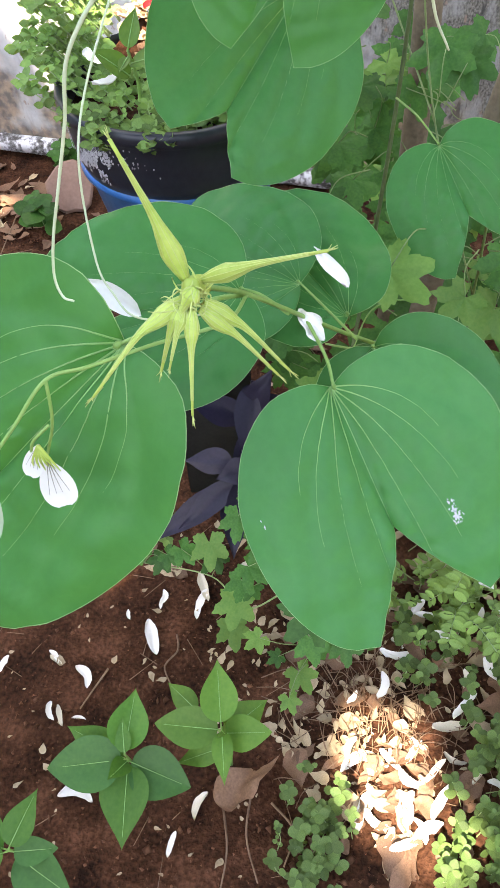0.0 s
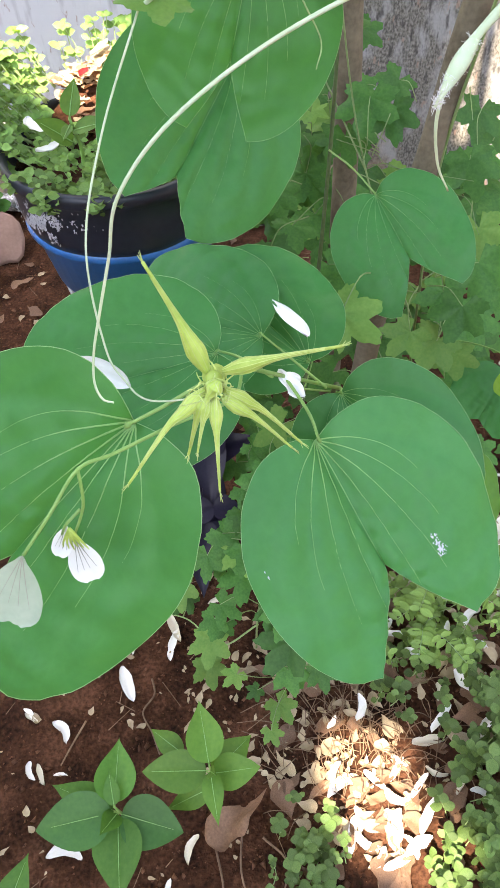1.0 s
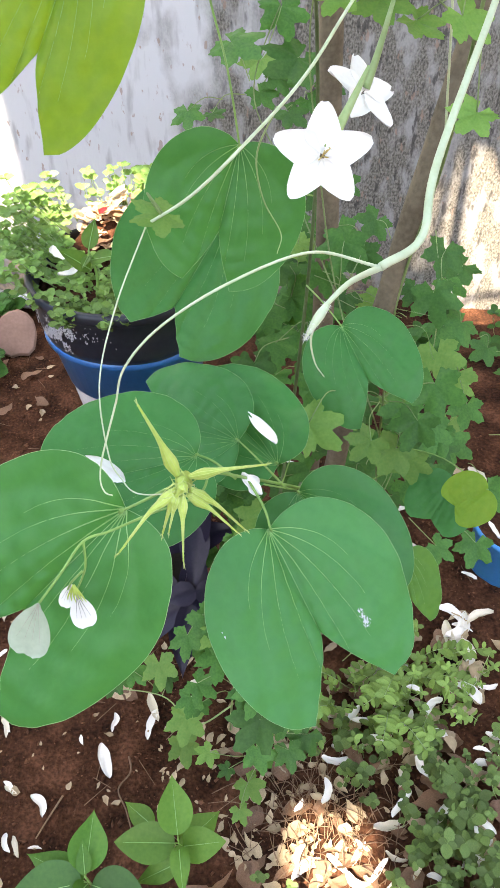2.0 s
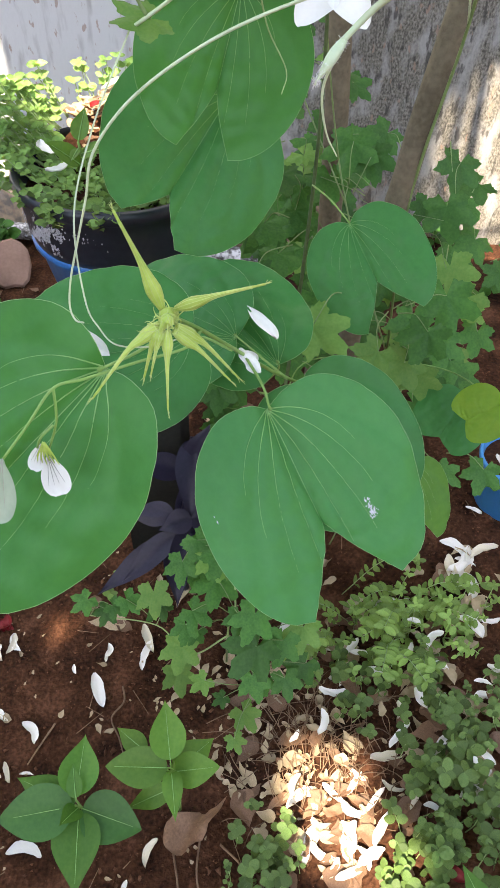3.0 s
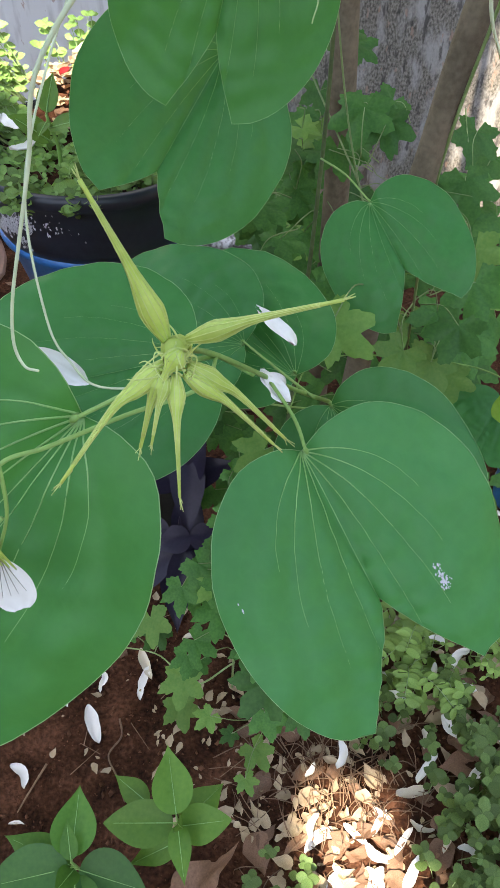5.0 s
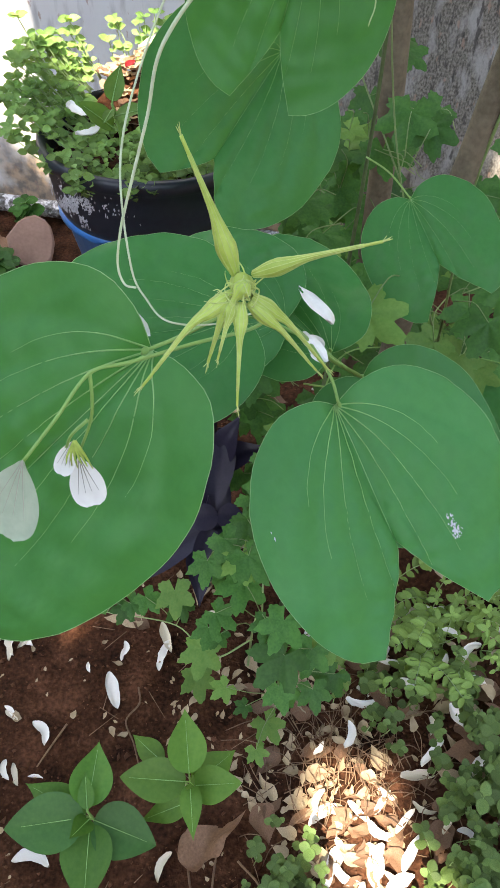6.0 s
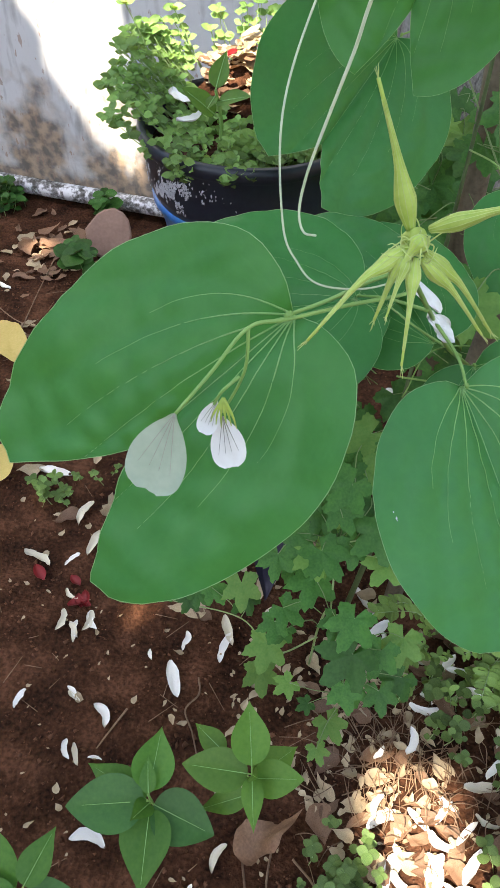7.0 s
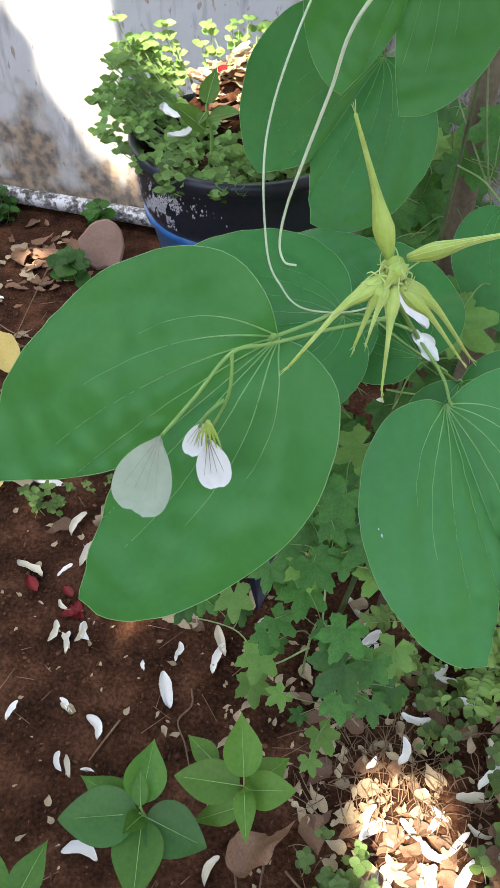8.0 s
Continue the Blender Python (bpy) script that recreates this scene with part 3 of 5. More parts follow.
# ---- flower buds ----
def bud_shape(a, b, fat, bend=0.1):
    a, b = Vector(a), Vector(b)
    mid = (a + b) / 2 + Vector((0, 0, 1)) * (b - a).length * bend
    pts = [a, a.lerp(mid, 0.5).lerp(mid, 0.1), mid, b]
    def r(s):
        return fat * (0.42 + 0.58 * math.sin(math.pi * min(1, s / 0.5)) ** 1.2 if s < 0.25 else 0.17 + 0.83 * max(0, 1 - (s - 0.25) / 0.75) ** 1.9)
    return pts, tube(pts, 0, 0, 14, 8, r), r


cluster = part("flower_head", tube([(0.194, 0.578, 0.893), (0.193, 0.572, 0.898), (0.194, 0.567, 0.902)], 0.0034, 0.0024, 10), BUD, shrub, "yellow-green cluster of pointed flower buds")
cluster.matrix_world = Matrix.Identity(4)
BUDS = [
    ((0.192, 0.570, 0.902), (0.178, 0.572, 0.940), 0.0029, 0.04),
    ((0.197, 0.569, 0.903), (0.229, 0.556, 0.923), 0.0024, 0.02),
    ((0.192, 0.566, 0.899), (0.167, 0.548, 0.878), 0.0025, 0.10),
    ((0.194, 0.564, 0.897), (0.194, 0.548, 0.872), 0.0021, 0.08),
    ((0.197, 0.567, 0.897), (0.220, 0.566, 0.873), 0.0024, 0.08),
    ((0.196, 0.565, 0.896), (0.217, 0.563, 0.874), 0.0022, 0.06),
    ((0.191, 0.564, 0.898), (0.185, 0.556, 0.881), 0.0026, 0.08),
    ((0.192, 0.563, 0.897), (0.188, 0.554, 0.884), 0.0019, 0.08),
    ((0.1955, 0.565, 0.903), (0.1885, 0.5600, 0.8925), 0.0026, 0.05),
]
random.seed(5)
for a, b, fat, bend in BUDS:
    pts, shape, r = bud_shape(a, b, fat, bend)
    ob = part("bud", shape, BUD, cluster)
    line = spline(pts, 8)
    rib_sets = []
    for j in range(11):
        ang = 2 * math.pi * j / 11
        side, prev = None, []
        for k, c in enumerate(line[:-2]):
            way = (line[min(k + 1, len(line) - 1)] - line[max(k - 1, 0)]).normalized()
            side = (way.orthogonal() if side is None else side - way * side.dot(way)).normalized()
            prev.append(c + r(k / (len(line) - 1)) * 1.02 * (math.cos(ang) * side + math.sin(ang) * way.cross(side)))
        rib_sets.append(tube(prev, 0.00012, 0.00007, 4, 0))
    part("rib", joined(rib_sets), BUD_RIB, ob)
    way = (Vector(b) - Vector(a)).normalized()
    hairs = []
    for _ in range(5):
        e = Vector(b) + way * random.uniform(0.001, 0.0034) + Vector((random.uniform(-1, 1), random.uniform(-1, 1), random.uniform(-1, 1))) * 0.0009
        hairs.append(tube([Vector(b) - way * 0.004, Vector(b) - way * 0.0005, e], 0.00028, 0.00009, 4, 3))
    part("sepal_tip", joined(hairs), BUD_RIB, ob)
bracts = []
for _ in range(44):
    o = Vector((0.194, 0.567, 0.899)) + Vector([random.uniform(-0.004, 0.004) for _ in range(3)])
    d = Vector((random.uniform(-1, 1), random.uniform(-1, 0.4), random.uniform(-0.7, 0.9))).normalized() * random.uniform(0.004, 0.008)
    bend = Vector([random.uniform(-0.002, 0.002) for _ in range(3)])
    bracts.append(tube([o, o + d * 0.5, o + d * 0.85 + bend, o + d * 0.9 + bend * 2.2], 0.00032, 0.0001, 4, 3))
part("bract", joined(bracts), BUD_RIB, cluster, "fine curled bracts")

# ---- spent flowers on their drooping stalk ----
stem([(0.202, 0.622, 0.853), (0.198, 0.593, 0.866), (0.178, 0.580, 0.868), (0.160, 0.566, 0.871), (0.149, 0.559, 0.872), (0.139, 0.550, 0.861), (0.129, 0.542, 0.850)], 0.0007, 0.0006, "flower_stalk")
stem([(0.149, 0.559, 0.872), (0.149, 0.556, 0.862), (0.147, 0.556, 0.853), (0.141, 0.558, 0.837)], 0.0006, 0.0005, "flower_stalk")
stem([(0.147, 0.555, 0.856), (0.142, 0.552, 0.852), (0.139, 0.553, 0.845)], 0.0006, 0.0005, "flower_stalk")


def petal_shape(a, b, width, up, cup=0.18, nv=10, nu=8, point=0.5, curl=0.0, seed=0.0, ruffled=0.06, sharp=2.4):
    """A spoon-shaped petal from a to b."""
    a, b = Vector(a), Vector(b)
    size = (b - a).length
    m = axes(a, b - a, up)
    verts, faces = [], []
    for i in range(nv + 1):
        v = i / nv
        w = width / 2 * (math.sin(math.pi * min(v / (2 * point), 0.5)) ** 0.8 if v < point else math.sqrt(max(0.0, 1 - ((v - point) / (1.02 - point)) ** sharp)))
        w = max(w, width * 0.05)
        for j in range(nu + 1):
            u = j / nu * 2 - 1
            ruffle = ruffled * size * noise.noise((u * 2 + seed, v * 3, seed * 3.3))
            verts.append(m @ Vector((u * w, v * size, cup * width * u * u + ruffle - curl * size * v * v)))
    for i in range(nv):
        for j in range(nu):
            q = i * (nu + 1) + j
            faces.append((q, q + 1, q + nu + 2, q + nu + 1))
    return verts, faces


TO_EYE = Vector((0.05, -0.55, 0.8))
SPENT = [((0.129, 0.5415, 0.8505), (0.1205, 0.531, 0.8255), 0.0195, PETAL_FADED, 0.64), ((0.141, 0.557, 0.836), (0.145, 0.550, 0.819), 0.0118, PETAL, 0.60), ((0.139, 0.559, 0.841), (0.135, 0.553, 0.831), 0.0072, PETAL, 0.6)]
for k, (a, b, w, mat, point) in enumerate(SPENT):
    ob = part("petal", petal_shape(a, b, w, TO_EYE, 0.06, 16, 10, point, 0, 3.0 + k, 0.02, 3.0), mat, shrub, "faded greenish-white petal with dark veins" if k == 0 else "white petal with dark veins")
    ob.matrix_world = Matrix.Identity(4)
    a, b = Vector(a), Vector(b)
    side = (b - a).cross(TO_EYE).normalized()
    lines = []
    for s in (-0.28, -0.08, 0.10, 0.30):
        end = a.lerp(b, 0.72) + side * w * s + TO_EYE * 0.0011
        lines.append(tube([a + TO_EYE * 0.0006, a.lerp(end, 0.5) + TO_EYE * 0.0008, end], 0.00018, 0.00008, 4, 4))
    part("petal_vein", joined(lines), PETAL_VEIN, ob)
SEPALS = []
for k in range(6):
    o = Vector((0.142, 0.553, 0.848))
    SEPALS.append(tube([o, o + Vector((0.0012 * (k - 2.5), -0.001, -0.006)), o + Vector((0.0017 * (k - 2.5), 0.0, -0.011 - 0.001 * (k % 3)))], 0.0007, 0.0002, 4, 3))
ob = part("sepal", joined(SEPALS), BUD, shrub, "shrivelled yellow-green sepals")
ob.matrix_world = Matrix.Identity(4)
bpy.context.view_layer.update()

# white petals that fell on the leaves
def lying_petal(a, b, width, up, label, curl=0.1, seed=0.0, ruffled=0.06):
    a, b = Vector(a), Vector(b)
    me = mesh_of("fallen_petal", *petal_shape((0, 0, 0), (0, (b - a).length, 0), width, (0, 0, 1), 0.25, 12, 8, 0.55, curl, seed, ruffled), PETAL)
    ob = tagged(new("fallen_petal", me), label, "petal", "petals fallen on the leaves")
    ob.matrix_world = axes(a, b - a, up)
    return ob


lying_petal((0.223, 0.829, 0.717), (0.246, 0.795, 0.717), 0.0105, (0.1, -0.4, 0.9), "long white petal lying on a dark green leaf", 0.1, 1.0)
lying_petal((0.122, 0.679, 0.809), (0.146, 0.663, 0.806), 0.0105, (0, -0.6, 0.8), "curled white petal lying across a large leaf", 0.2, 2.0)
lying_petal((0.219, 0.673, 0.802), (0.225, 0.667, 0.789), 0.009, (0.5, -0.6, 0.5), "crumpled white petal caught on a leaf stalk", -0.5, 3.0, 0.3)
lying_petal((0.2195, 0.672, 0.800), (0.229, 0.668, 0.797), 0.007, (-0.3, -0.7, 0.6), "crumpled white petal caught on a leaf stalk", 0.5, 7.0, 0.35)

# ---- climbing gourd vine: lobed leaves, tendrils, a white star flower ----
def lobed_leaf_shape(size, seed, rings=4):
    """A five-lobed, toothed leaf with its stalk end at the origin, growing along +y."""
    rnd = random.Random(seed)
    n = 60
    lobes = [(0, 1.0), (52, 0.86), (-52, 0.86), (112, 0.62), (-112, 0.62)]
    edge = []
    for k in range(n + 1):
        a = -158 + 316 * k / n
        r = 0.40 + max((h - 0.40) * max(0.0, 1 - abs(a - c) / 30.0) ** 0.72 for c, h in lobes)
        r *= 1 + (0.0, 0.05, -0.045)[k % 3] * (abs(a) < 145) + rnd.uniform(-0.03, 0.03)
        edge.append((a, r * size * 0.58))
    verts, faces = [(0, 0, 0)], []
    cup, tilt = rnd.uniform(-0.25, 0.15), rnd.uniform(0, 9)
    for j in range(1, rings + 1):
        f = j / rings
        for a, r in edge:
            x, y = r * f * math.sin(radians(a)), r * f * math.cos(radians(a))
            z = cup * (r * f) ** 2 / size + size * 0.05 * noise.noise((x / size * 3 + tilt, y / size * 3, tilt)) + 0.012 * size * math.cos(radians(a) * 7) * f
            verts.append((x, y, z))
    w = n + 1
    for k in range(n):
        faces.append((0, 1 + k + 1, 1 + k))
        for j in range(rings - 1):
            p = 1 + j * w + k
            faces.append((p, p + 1, p + w + 1, p + w))
    return verts, faces


LOBED = [mesh_of("leaf", *lobed_leaf_shape(1.0, 11 + k), VINE_LEAF) for k in range(4)]
LOBED_LIGHT = [mesh_of("leaf", *lobed_leaf_shape(1.0, 31 + k), VINE_LIGHT) for k in range(3)]


def lobed_leaf(parent, at, size, spin, tilt, light, rnd):
    ob = part("leaf", rnd.choice(LOBED_LIGHT if light else LOBED), None, parent, "light yellow-green lobed leaf" if light else "")
    up = Vector((rnd.uniform(-0.3, 0.3), -0.55 + rnd.uniform(-0.3, 0.3), 1.0)).normalized()
    way = Vector((math.cos(spin), math.sin(spin), -tilt))
    way -= up * way.dot(up)
    m = axes(Vector(at) - way.normalized() * size * 0.3, way, up)
    ob.matrix_world = m @ Matrix.Diagonal((size, size, size, 1))
    return m.translation


VINE_BACK = [
    (0.331, 1.138, 0.694, 0.063), (0.360, 1.129, 0.687, 0.051), (0.318, 1.141, 0.657, 0.048), (0.297, 0.867, 0.655, 0.055),
    (0.342, 0.916, 0.591, 0.044), (0.377, 0.935, 0.555, 0.055), (0.399, 0.942, 0.588, 0.053), (0.441, 1.008, 0.579, 0.069),
    (0.462, 1.079, 0.576, 0.061), (0.398, 0.993, 0.566, 0.051), (0.435, 0.976, 0.551, 0.051), (0.405, 0.927, 0.548, 0.044),
    (0.485, 1.223, 0.569, 0.069), (0.503, 1.202, 0.551, 0.062), (0.507, 1.318, 0.587, 0.065), (0.457, 1.280, 0.553, 0.043),
    (0.261, 1.092, 0.587, 0.049), (0.235, 1.033, 0.601, 0.046), (0.304, 1.054, 0.553, 0.049), (0.476, 0.943, 0.389, 0.039),
]
VINE_TOP = [
    (0.279, 0.928, 1.003, 0.034), (0.315, 0.923, 0.998, 0.042), (0.347, 0.914, 0.990, 0.034), (0.221, 1.346, 0.865, 0.069),
    (0.262, 1.329, 0.848, 0.075), (0.269, 1.366, 0.888, 0.062), (0.348, 0.804, 1.017, 0.030), (0.342, 0.769, 0.979, 0.027),
    (0.145, 1.337, 0.781, 0.043), (0.185, 1.342, 0.786, 0.029), (0.172, 0.685, 0.962, 0.026),
]
VINE_LOW = [(0.234, 1.013, 0.33, 0.06), (0.225, 0.97, 0.317, 0.065), (0.248, 0.94, 0.314, 0.06), (0.201, 0.91, 0.318, 0.055), (0.238, 1.055, 0.328, 0.06), (0.219, 0.878, 0.314, 0.05), (0.251, 0.982, 0.326, 0.06), (0.229, 1.1, 0.302, 0.06), (0.256, 0.903, 0.32, 0.055), (0.214, 1.021, 0.298, 0.06), (0.206, 0.956, 0.307, 0.055)] + [
    (0.101, 0.904, 0.153, 0.065), (0.138, 0.833, 0.130, 0.066), (0.165, 0.799, 0.127, 0.040), (0.208, 0.860, 0.314, 0.065),
    (0.187, 0.862, 0.250, 0.072), (0.231, 0.804, 0.265, 0.068), (0.225, 0.780, 0.230, 0.082), (0.243, 0.773, 0.171, 0.055),
    (0.236, 0.764, 0.097, 0.051), (0.297, 0.819, 0.212, 0.062), (0.269, 0.797, 0.219, 0.060), (0.178, 0.892, 0.302, 0.060),
    (-0.006, 0.903, 0.152, 0.046), (0.068, 0.914, 0.135, 0.047), (0.208, 0.912, 0.372, 0.069), (0.244, 0.880, 0.338, 0.075),
    (0.192, 0.872, 0.295, 0.065), (0.147, 0.844, 0.178, 0.049),
]


def clad(vine, leaves, hubs, light_of, seed, r=0.00058, scale=1.32):
    rnd = random.Random(seed)
    hubs = [Vector(h) for h in hubs]
    for k, (x, y, z, size) in enumerate(leaves):
        p = Vector((x, y, z))
        end = lobed_leaf(vine, p, size * scale, rnd.uniform(-2.6, -0.5), rnd.uniform(0.0, 0.4), light_of(k, p), rnd)
        hub = min(hubs, key=lambda h: (h - end).length)
        hub = end + (hub - end) * min(1.0, 0.05 / (hub - end).length)
        mid = (end + hub) / 2 + Vector((rnd.uniform(-0.01, 0.01), rnd.uniform(-0.01, 0.01), 0.012))
        stalk = part("leaf_stalk", tube([hub, mid, end], r * 1.2, r * 0.8, 5, 5), VINE_STALK, vine)
        stalk.matrix_world = Matrix.Identity(4)


def free(name, shape, material, parent, label=""):
    ob = part(name, shape, material, parent, label)
    ob.matrix_world = Matrix.Identity(4)
    return ob


climber = thing("climbing_vine", "green climbing vine with lobed leaves and a white star flower", "vine", at=(0.36, 1.10, 0))
low_vine = thing("creeping_vine", "lobed-leaved vine creeping over the soil", "vine", at=(0.2, 0.9, 0))
bpy.context.view_layer.update()
MAIN = [(0.36, 1.10, -0.01), (0.40, 1.06, 0.30), (0.385, 1.02, 0.52), (0.372, 0.99, 0.72), (0.388, 0.97, 0.88), (0.37, 0.88, 1.02), (0.325, 0.70, 1.06), (0.284, 0.591, 1.031), (0.276, 0.563, 1.017), (0.261, 0.547, 1.015)]
free("stem", tube(MAIN[:6], 0.0014, 0.0014, 8, 10), VINE_STALK, climber)
free("stem", tube(MAIN[5:], 0.0014, 0.0014, 8, 10), VINE_PALE, climber, "pale downy stem")
free("stem", tube([(0.261, 0.547, 1.015), (0.242, 0.578, 1.003), (0.214, 0.574, 0.993), (0.190, 0.568, 0.979), (0.1763, 0.5637, 0.964), (0.1715, 0.5635, 0.948), (0.1668, 0.562, 0.933), (0.1631, 0.560, 0.9205), (0.1619, 0.5575, 0.9117), (0.1635, 0.5555, 0.9072), (0.1668, 0.5535, 0.9076)], 0.00055, 0.0003, 8, 10), VINE_PALE, climber, "pale slender shoot")
free("stem", tube([(0.261, 0.547, 1.015), (0.253, 0.553, 1.006), (0.245, 0.5495, 0.999)], 0.0011, 0.0008, 8, 8), VINE_PALE, climber)
free("tendril", tube([(0.246, 0.550, 0.9995), (0.242, 0.550, 0.988), (0.244, 0.552, 0.976), (0.248, 0.554, 0.968)], 0.0005, 0.0002, 5, 6), VINE_PALE, climber)
free("stem", tube([(0.388, 0.97, 0.88), (0.345, 0.90, 1.06), (0.29, 0.80, 1.05), (0.25, 0.735, 1.015), (0.220, 0.689, 0.998), (0.195, 0.683, 0.976), (0.172, 0.685, 0.960)], 0.0010, 0.0008, 8, 8), VINE_PALE, climber)
free("tendril", tube([(0.172, 0.685, 0.960), (0.158, 0.654, 0.933), (0.151, 0.626, 0.908), (0.154, 0.609, 0.878), (0.160, 0.602, 0.868), (0.168, 0.596, 0.864), (0.183, 0.597, 0.863), (0.196, 0.60, 0.866)], 0.00042, 0.00033, 6, 10), VINE_PALE, climber, "long thin pale tendril")
free("tendril", tube([(0.235, 0.712, 1.0065), (0.226, 0.735, 0.975), (0.230, 0.748, 0.945), (0.241, 0.752, 0.922), (0.239, 0.746, 0.912)], 0.0006, 0.0003, 5, 8), VINE_STEM, climber)
free("stem", tube([(0.385, 1.02, 0.52), (0.33, 1.10, 0.66), (0.30, 1.13, 0.80), (0.28, 1.12, 0.95), (0.30, 1.0, 1.08)], 0.0010, 0.0008, 8, 8), VINE_STALK, climber)
free("stem", tube([(0.40, 1.06, 0.30), (0.46, 1.13, 0.48), (0.50, 1.27, 0.55), (0.50, 1.36, 0.62)], 0.0010, 0.0008, 8, 8), VINE_STALK, climber)
free("stem", tube([(0.33, 1.10, 0.66), (0.27, 1.25, 0.75), (0.23, 1.34, 0.82), (0.27, 1.37, 0.93)], 0.0010, 0.0007, 8, 8), VINE_STALK, climber)
random.seed(21)
for k in range(3):
    o = Vector((0.30, 1.08 + 0.02 * k, 0.60 + 0.035 * k))
    pts = [o + Vector((0.045 * s * random.uniform(0.5, 1.3), -0.02 * s + random.uniform(-0.012, 0.012), random.uniform(-0.02, 0.02))) for s in range(4)]
    free("tendril", tube(pts, 0.0005, 0.0003, 5, 6), VINE_STALK, climber)
HUBS = spline(MAIN, 6) + [Vector(p) for p in ((0.33, 1.10, 0.66), (0.30, 1.13, 0.8), (0.46, 1.13, 0.48), (0.5, 1.27, 0.55), (0.23, 1.34, 0.82), (0.27, 1.25, 0.75), (0.18, 0.684, 0.965), (0.345, 0.90, 1.06), (0.29, 0.80, 1.05))]
clad(climber, VINE_BACK, HUBS, lambda k, p: k in (3, 4, 5, 8, 11), 7)
more = random.Random(91)
VINE_FILL = [(more.uniform(0.36, 0.62), more.uniform(0.95, 1.42), more.uniform(0.14, 0.50), more.uniform(0.04, 0.07)) for _ in range(34)]
VINE_FILL += [(more.uniform(0.17, 0.34), more.uniform(1.0, 1.2), more.uniform(0.10, 0.5), more.uniform(0.04, 0.065)) for _ in range(18)]
VINE_FILL += [(more.uniform(0.24, 0.42), more.uniform(1.24, 1.45), more.uniform(0.15, 0.75), more.uniform(0.04, 0.07)) for _ in range(20)]
VINE_FILL += [(0.239, 1.825, 0.702, 0.07), (0.289, 1.803, 0.681, 0.065), (0.331, 1.795, 0.702, 0.07), (0.259, 1.783, 0.661, 0.06), (0.313, 1.707, 0.657, 0.06), (0.347, 1.774, 0.654, 0.06), (0.356, 1.666, 0.617, 0.055), (0.394, 1.856, 0.665, 0.06)]
VINE_FILL += [(0.324, 1.749, 0.42, 0.07), (0.338, 1.664, 0.371, 0.075), (0.297, 1.67, 0.35, 0.07), (0.339, 1.545, 0.345, 0.07), (0.306, 1.533, 0.334, 0.065), (0.371, 1.802, 0.441, 0.07), (0.417, 1.695, 0.399, 0.07), (0.378, 1.616, 0.368, 0.07), (0.327, 1.596, 0.35, 0.07), (0.373, 1.722, 0.397, 0.075), (0.305, 1.735, 0.381, 0.07), (0.346, 1.478, 0.338, 0.06), (0.316, 1.445, 0.349, 0.06)]
VINE_FILL += [(0.322, 1.286, 0.582, 0.065), (0.334, 1.24, 0.538, 0.06), (0.306, 1.216, 0.515, 0.06), (0.34, 1.325, 0.592, 0.06), (0.301, 1.267, 0.536, 0.065), (0.285, 1.319, 0.544, 0.065), (0.353, 1.102, 0.475, 0.06), (0.321, 1.149, 0.492, 0.055), (0.284, 1.272, 0.527, 0.06), (0.318, 1.36, 0.584, 0.06), (0.297, 1.371, 0.552, 0.06)]
VINE_FILL += [(0.345, 1.33, 0.50, 0.055), (0.36, 1.36, 0.55, 0.06), (0.385, 1.40, 0.56, 0.06), (0.415, 1.44, 0.58, 0.06), (0.33, 1.34, 0.44, 0.055), (0.31, 1.30, 0.42, 0.05), (0.345, 1.24, 0.44, 0.055),
              (0.555, 1.42, 0.52, 0.07), (0.58, 1.45, 0.47, 0.06), (0.56, 1.36, 0.43, 0.065), (0.54, 1.28, 0.40, 0.07), (0.50, 1.17, 0.37, 0.06), (0.53, 1.18, 0.33, 0.065), (0.57, 1.24, 0.36, 0.06)]
VINE_FILL += [(0.195, 1.137, 0.34, 0.06), (0.207, 1.198, 0.30, 0.06), (0.219, 1.135, 0.38, 0.065), (0.186, 1.122, 0.31, 0.05), (0.180, 1.131, 0.27, 0.05), (0.200, 1.172, 0.26, 0.055), (0.345, 1.10, 0.42, 0.05), (0.335, 1.163, 0.36, 0.055), (0.360, 1.159, 0.40, 0.06),
              (0.235, 1.219, 0.55, 0.055), (0.247, 1.241, 0.52, 0.06), (0.224, 1.276, 0.50, 0.06), (0.256, 1.181, 0.58, 0.05), (0.270, 1.26, 0.60, 0.055)]
clad(climber, VINE_FILL, HUBS, lambda k, p: k % 6 == 0, 17)
clad(climber, VINE_TOP, HUBS, lambda k, p: k in (0, 1, 2, 6, 7, 10), 8)
# unseen vine leaves, added above the shrub to shade the leaves behind
SHADE_STEM = [(0.37, 0.88, 1.02), (0.46, 0.95, 1.20), (0.40, 0.86, 1.30), (0.26, 0.80, 1.31), (0.12, 0.82, 1.29)]
free("stem", tube(SHADE_STEM, 0.0014, 0.0009, 8, 8), VINE_STALK, climber)
over = random.Random(33)
VINE_SHADE = []
while len(VINE_SHADE) < 84:
    c = Vector((over.uniform(0.08, 0.62), over.uniform(0.64, 1.12), over.uniform(1.17, 1.36)))
    if not in_gap(c, 0.045) and not (c.x < 0.2 and c.y < 0.76):
        VINE_SHADE.append((*c, over.uniform(0.06, 0.085)))
clad(climber, VINE_SHADE, spline(SHADE_STEM, 6), lambda k, p: k % 3 == 0, 27)
fuzz = random.Random(14)
TIP = [Vector((0.2465, 0.5505, 1.0000)), Vector((0.2430, 0.5465, 0.9965)), Vector((0.2390, 0.5420, 0.9920))]
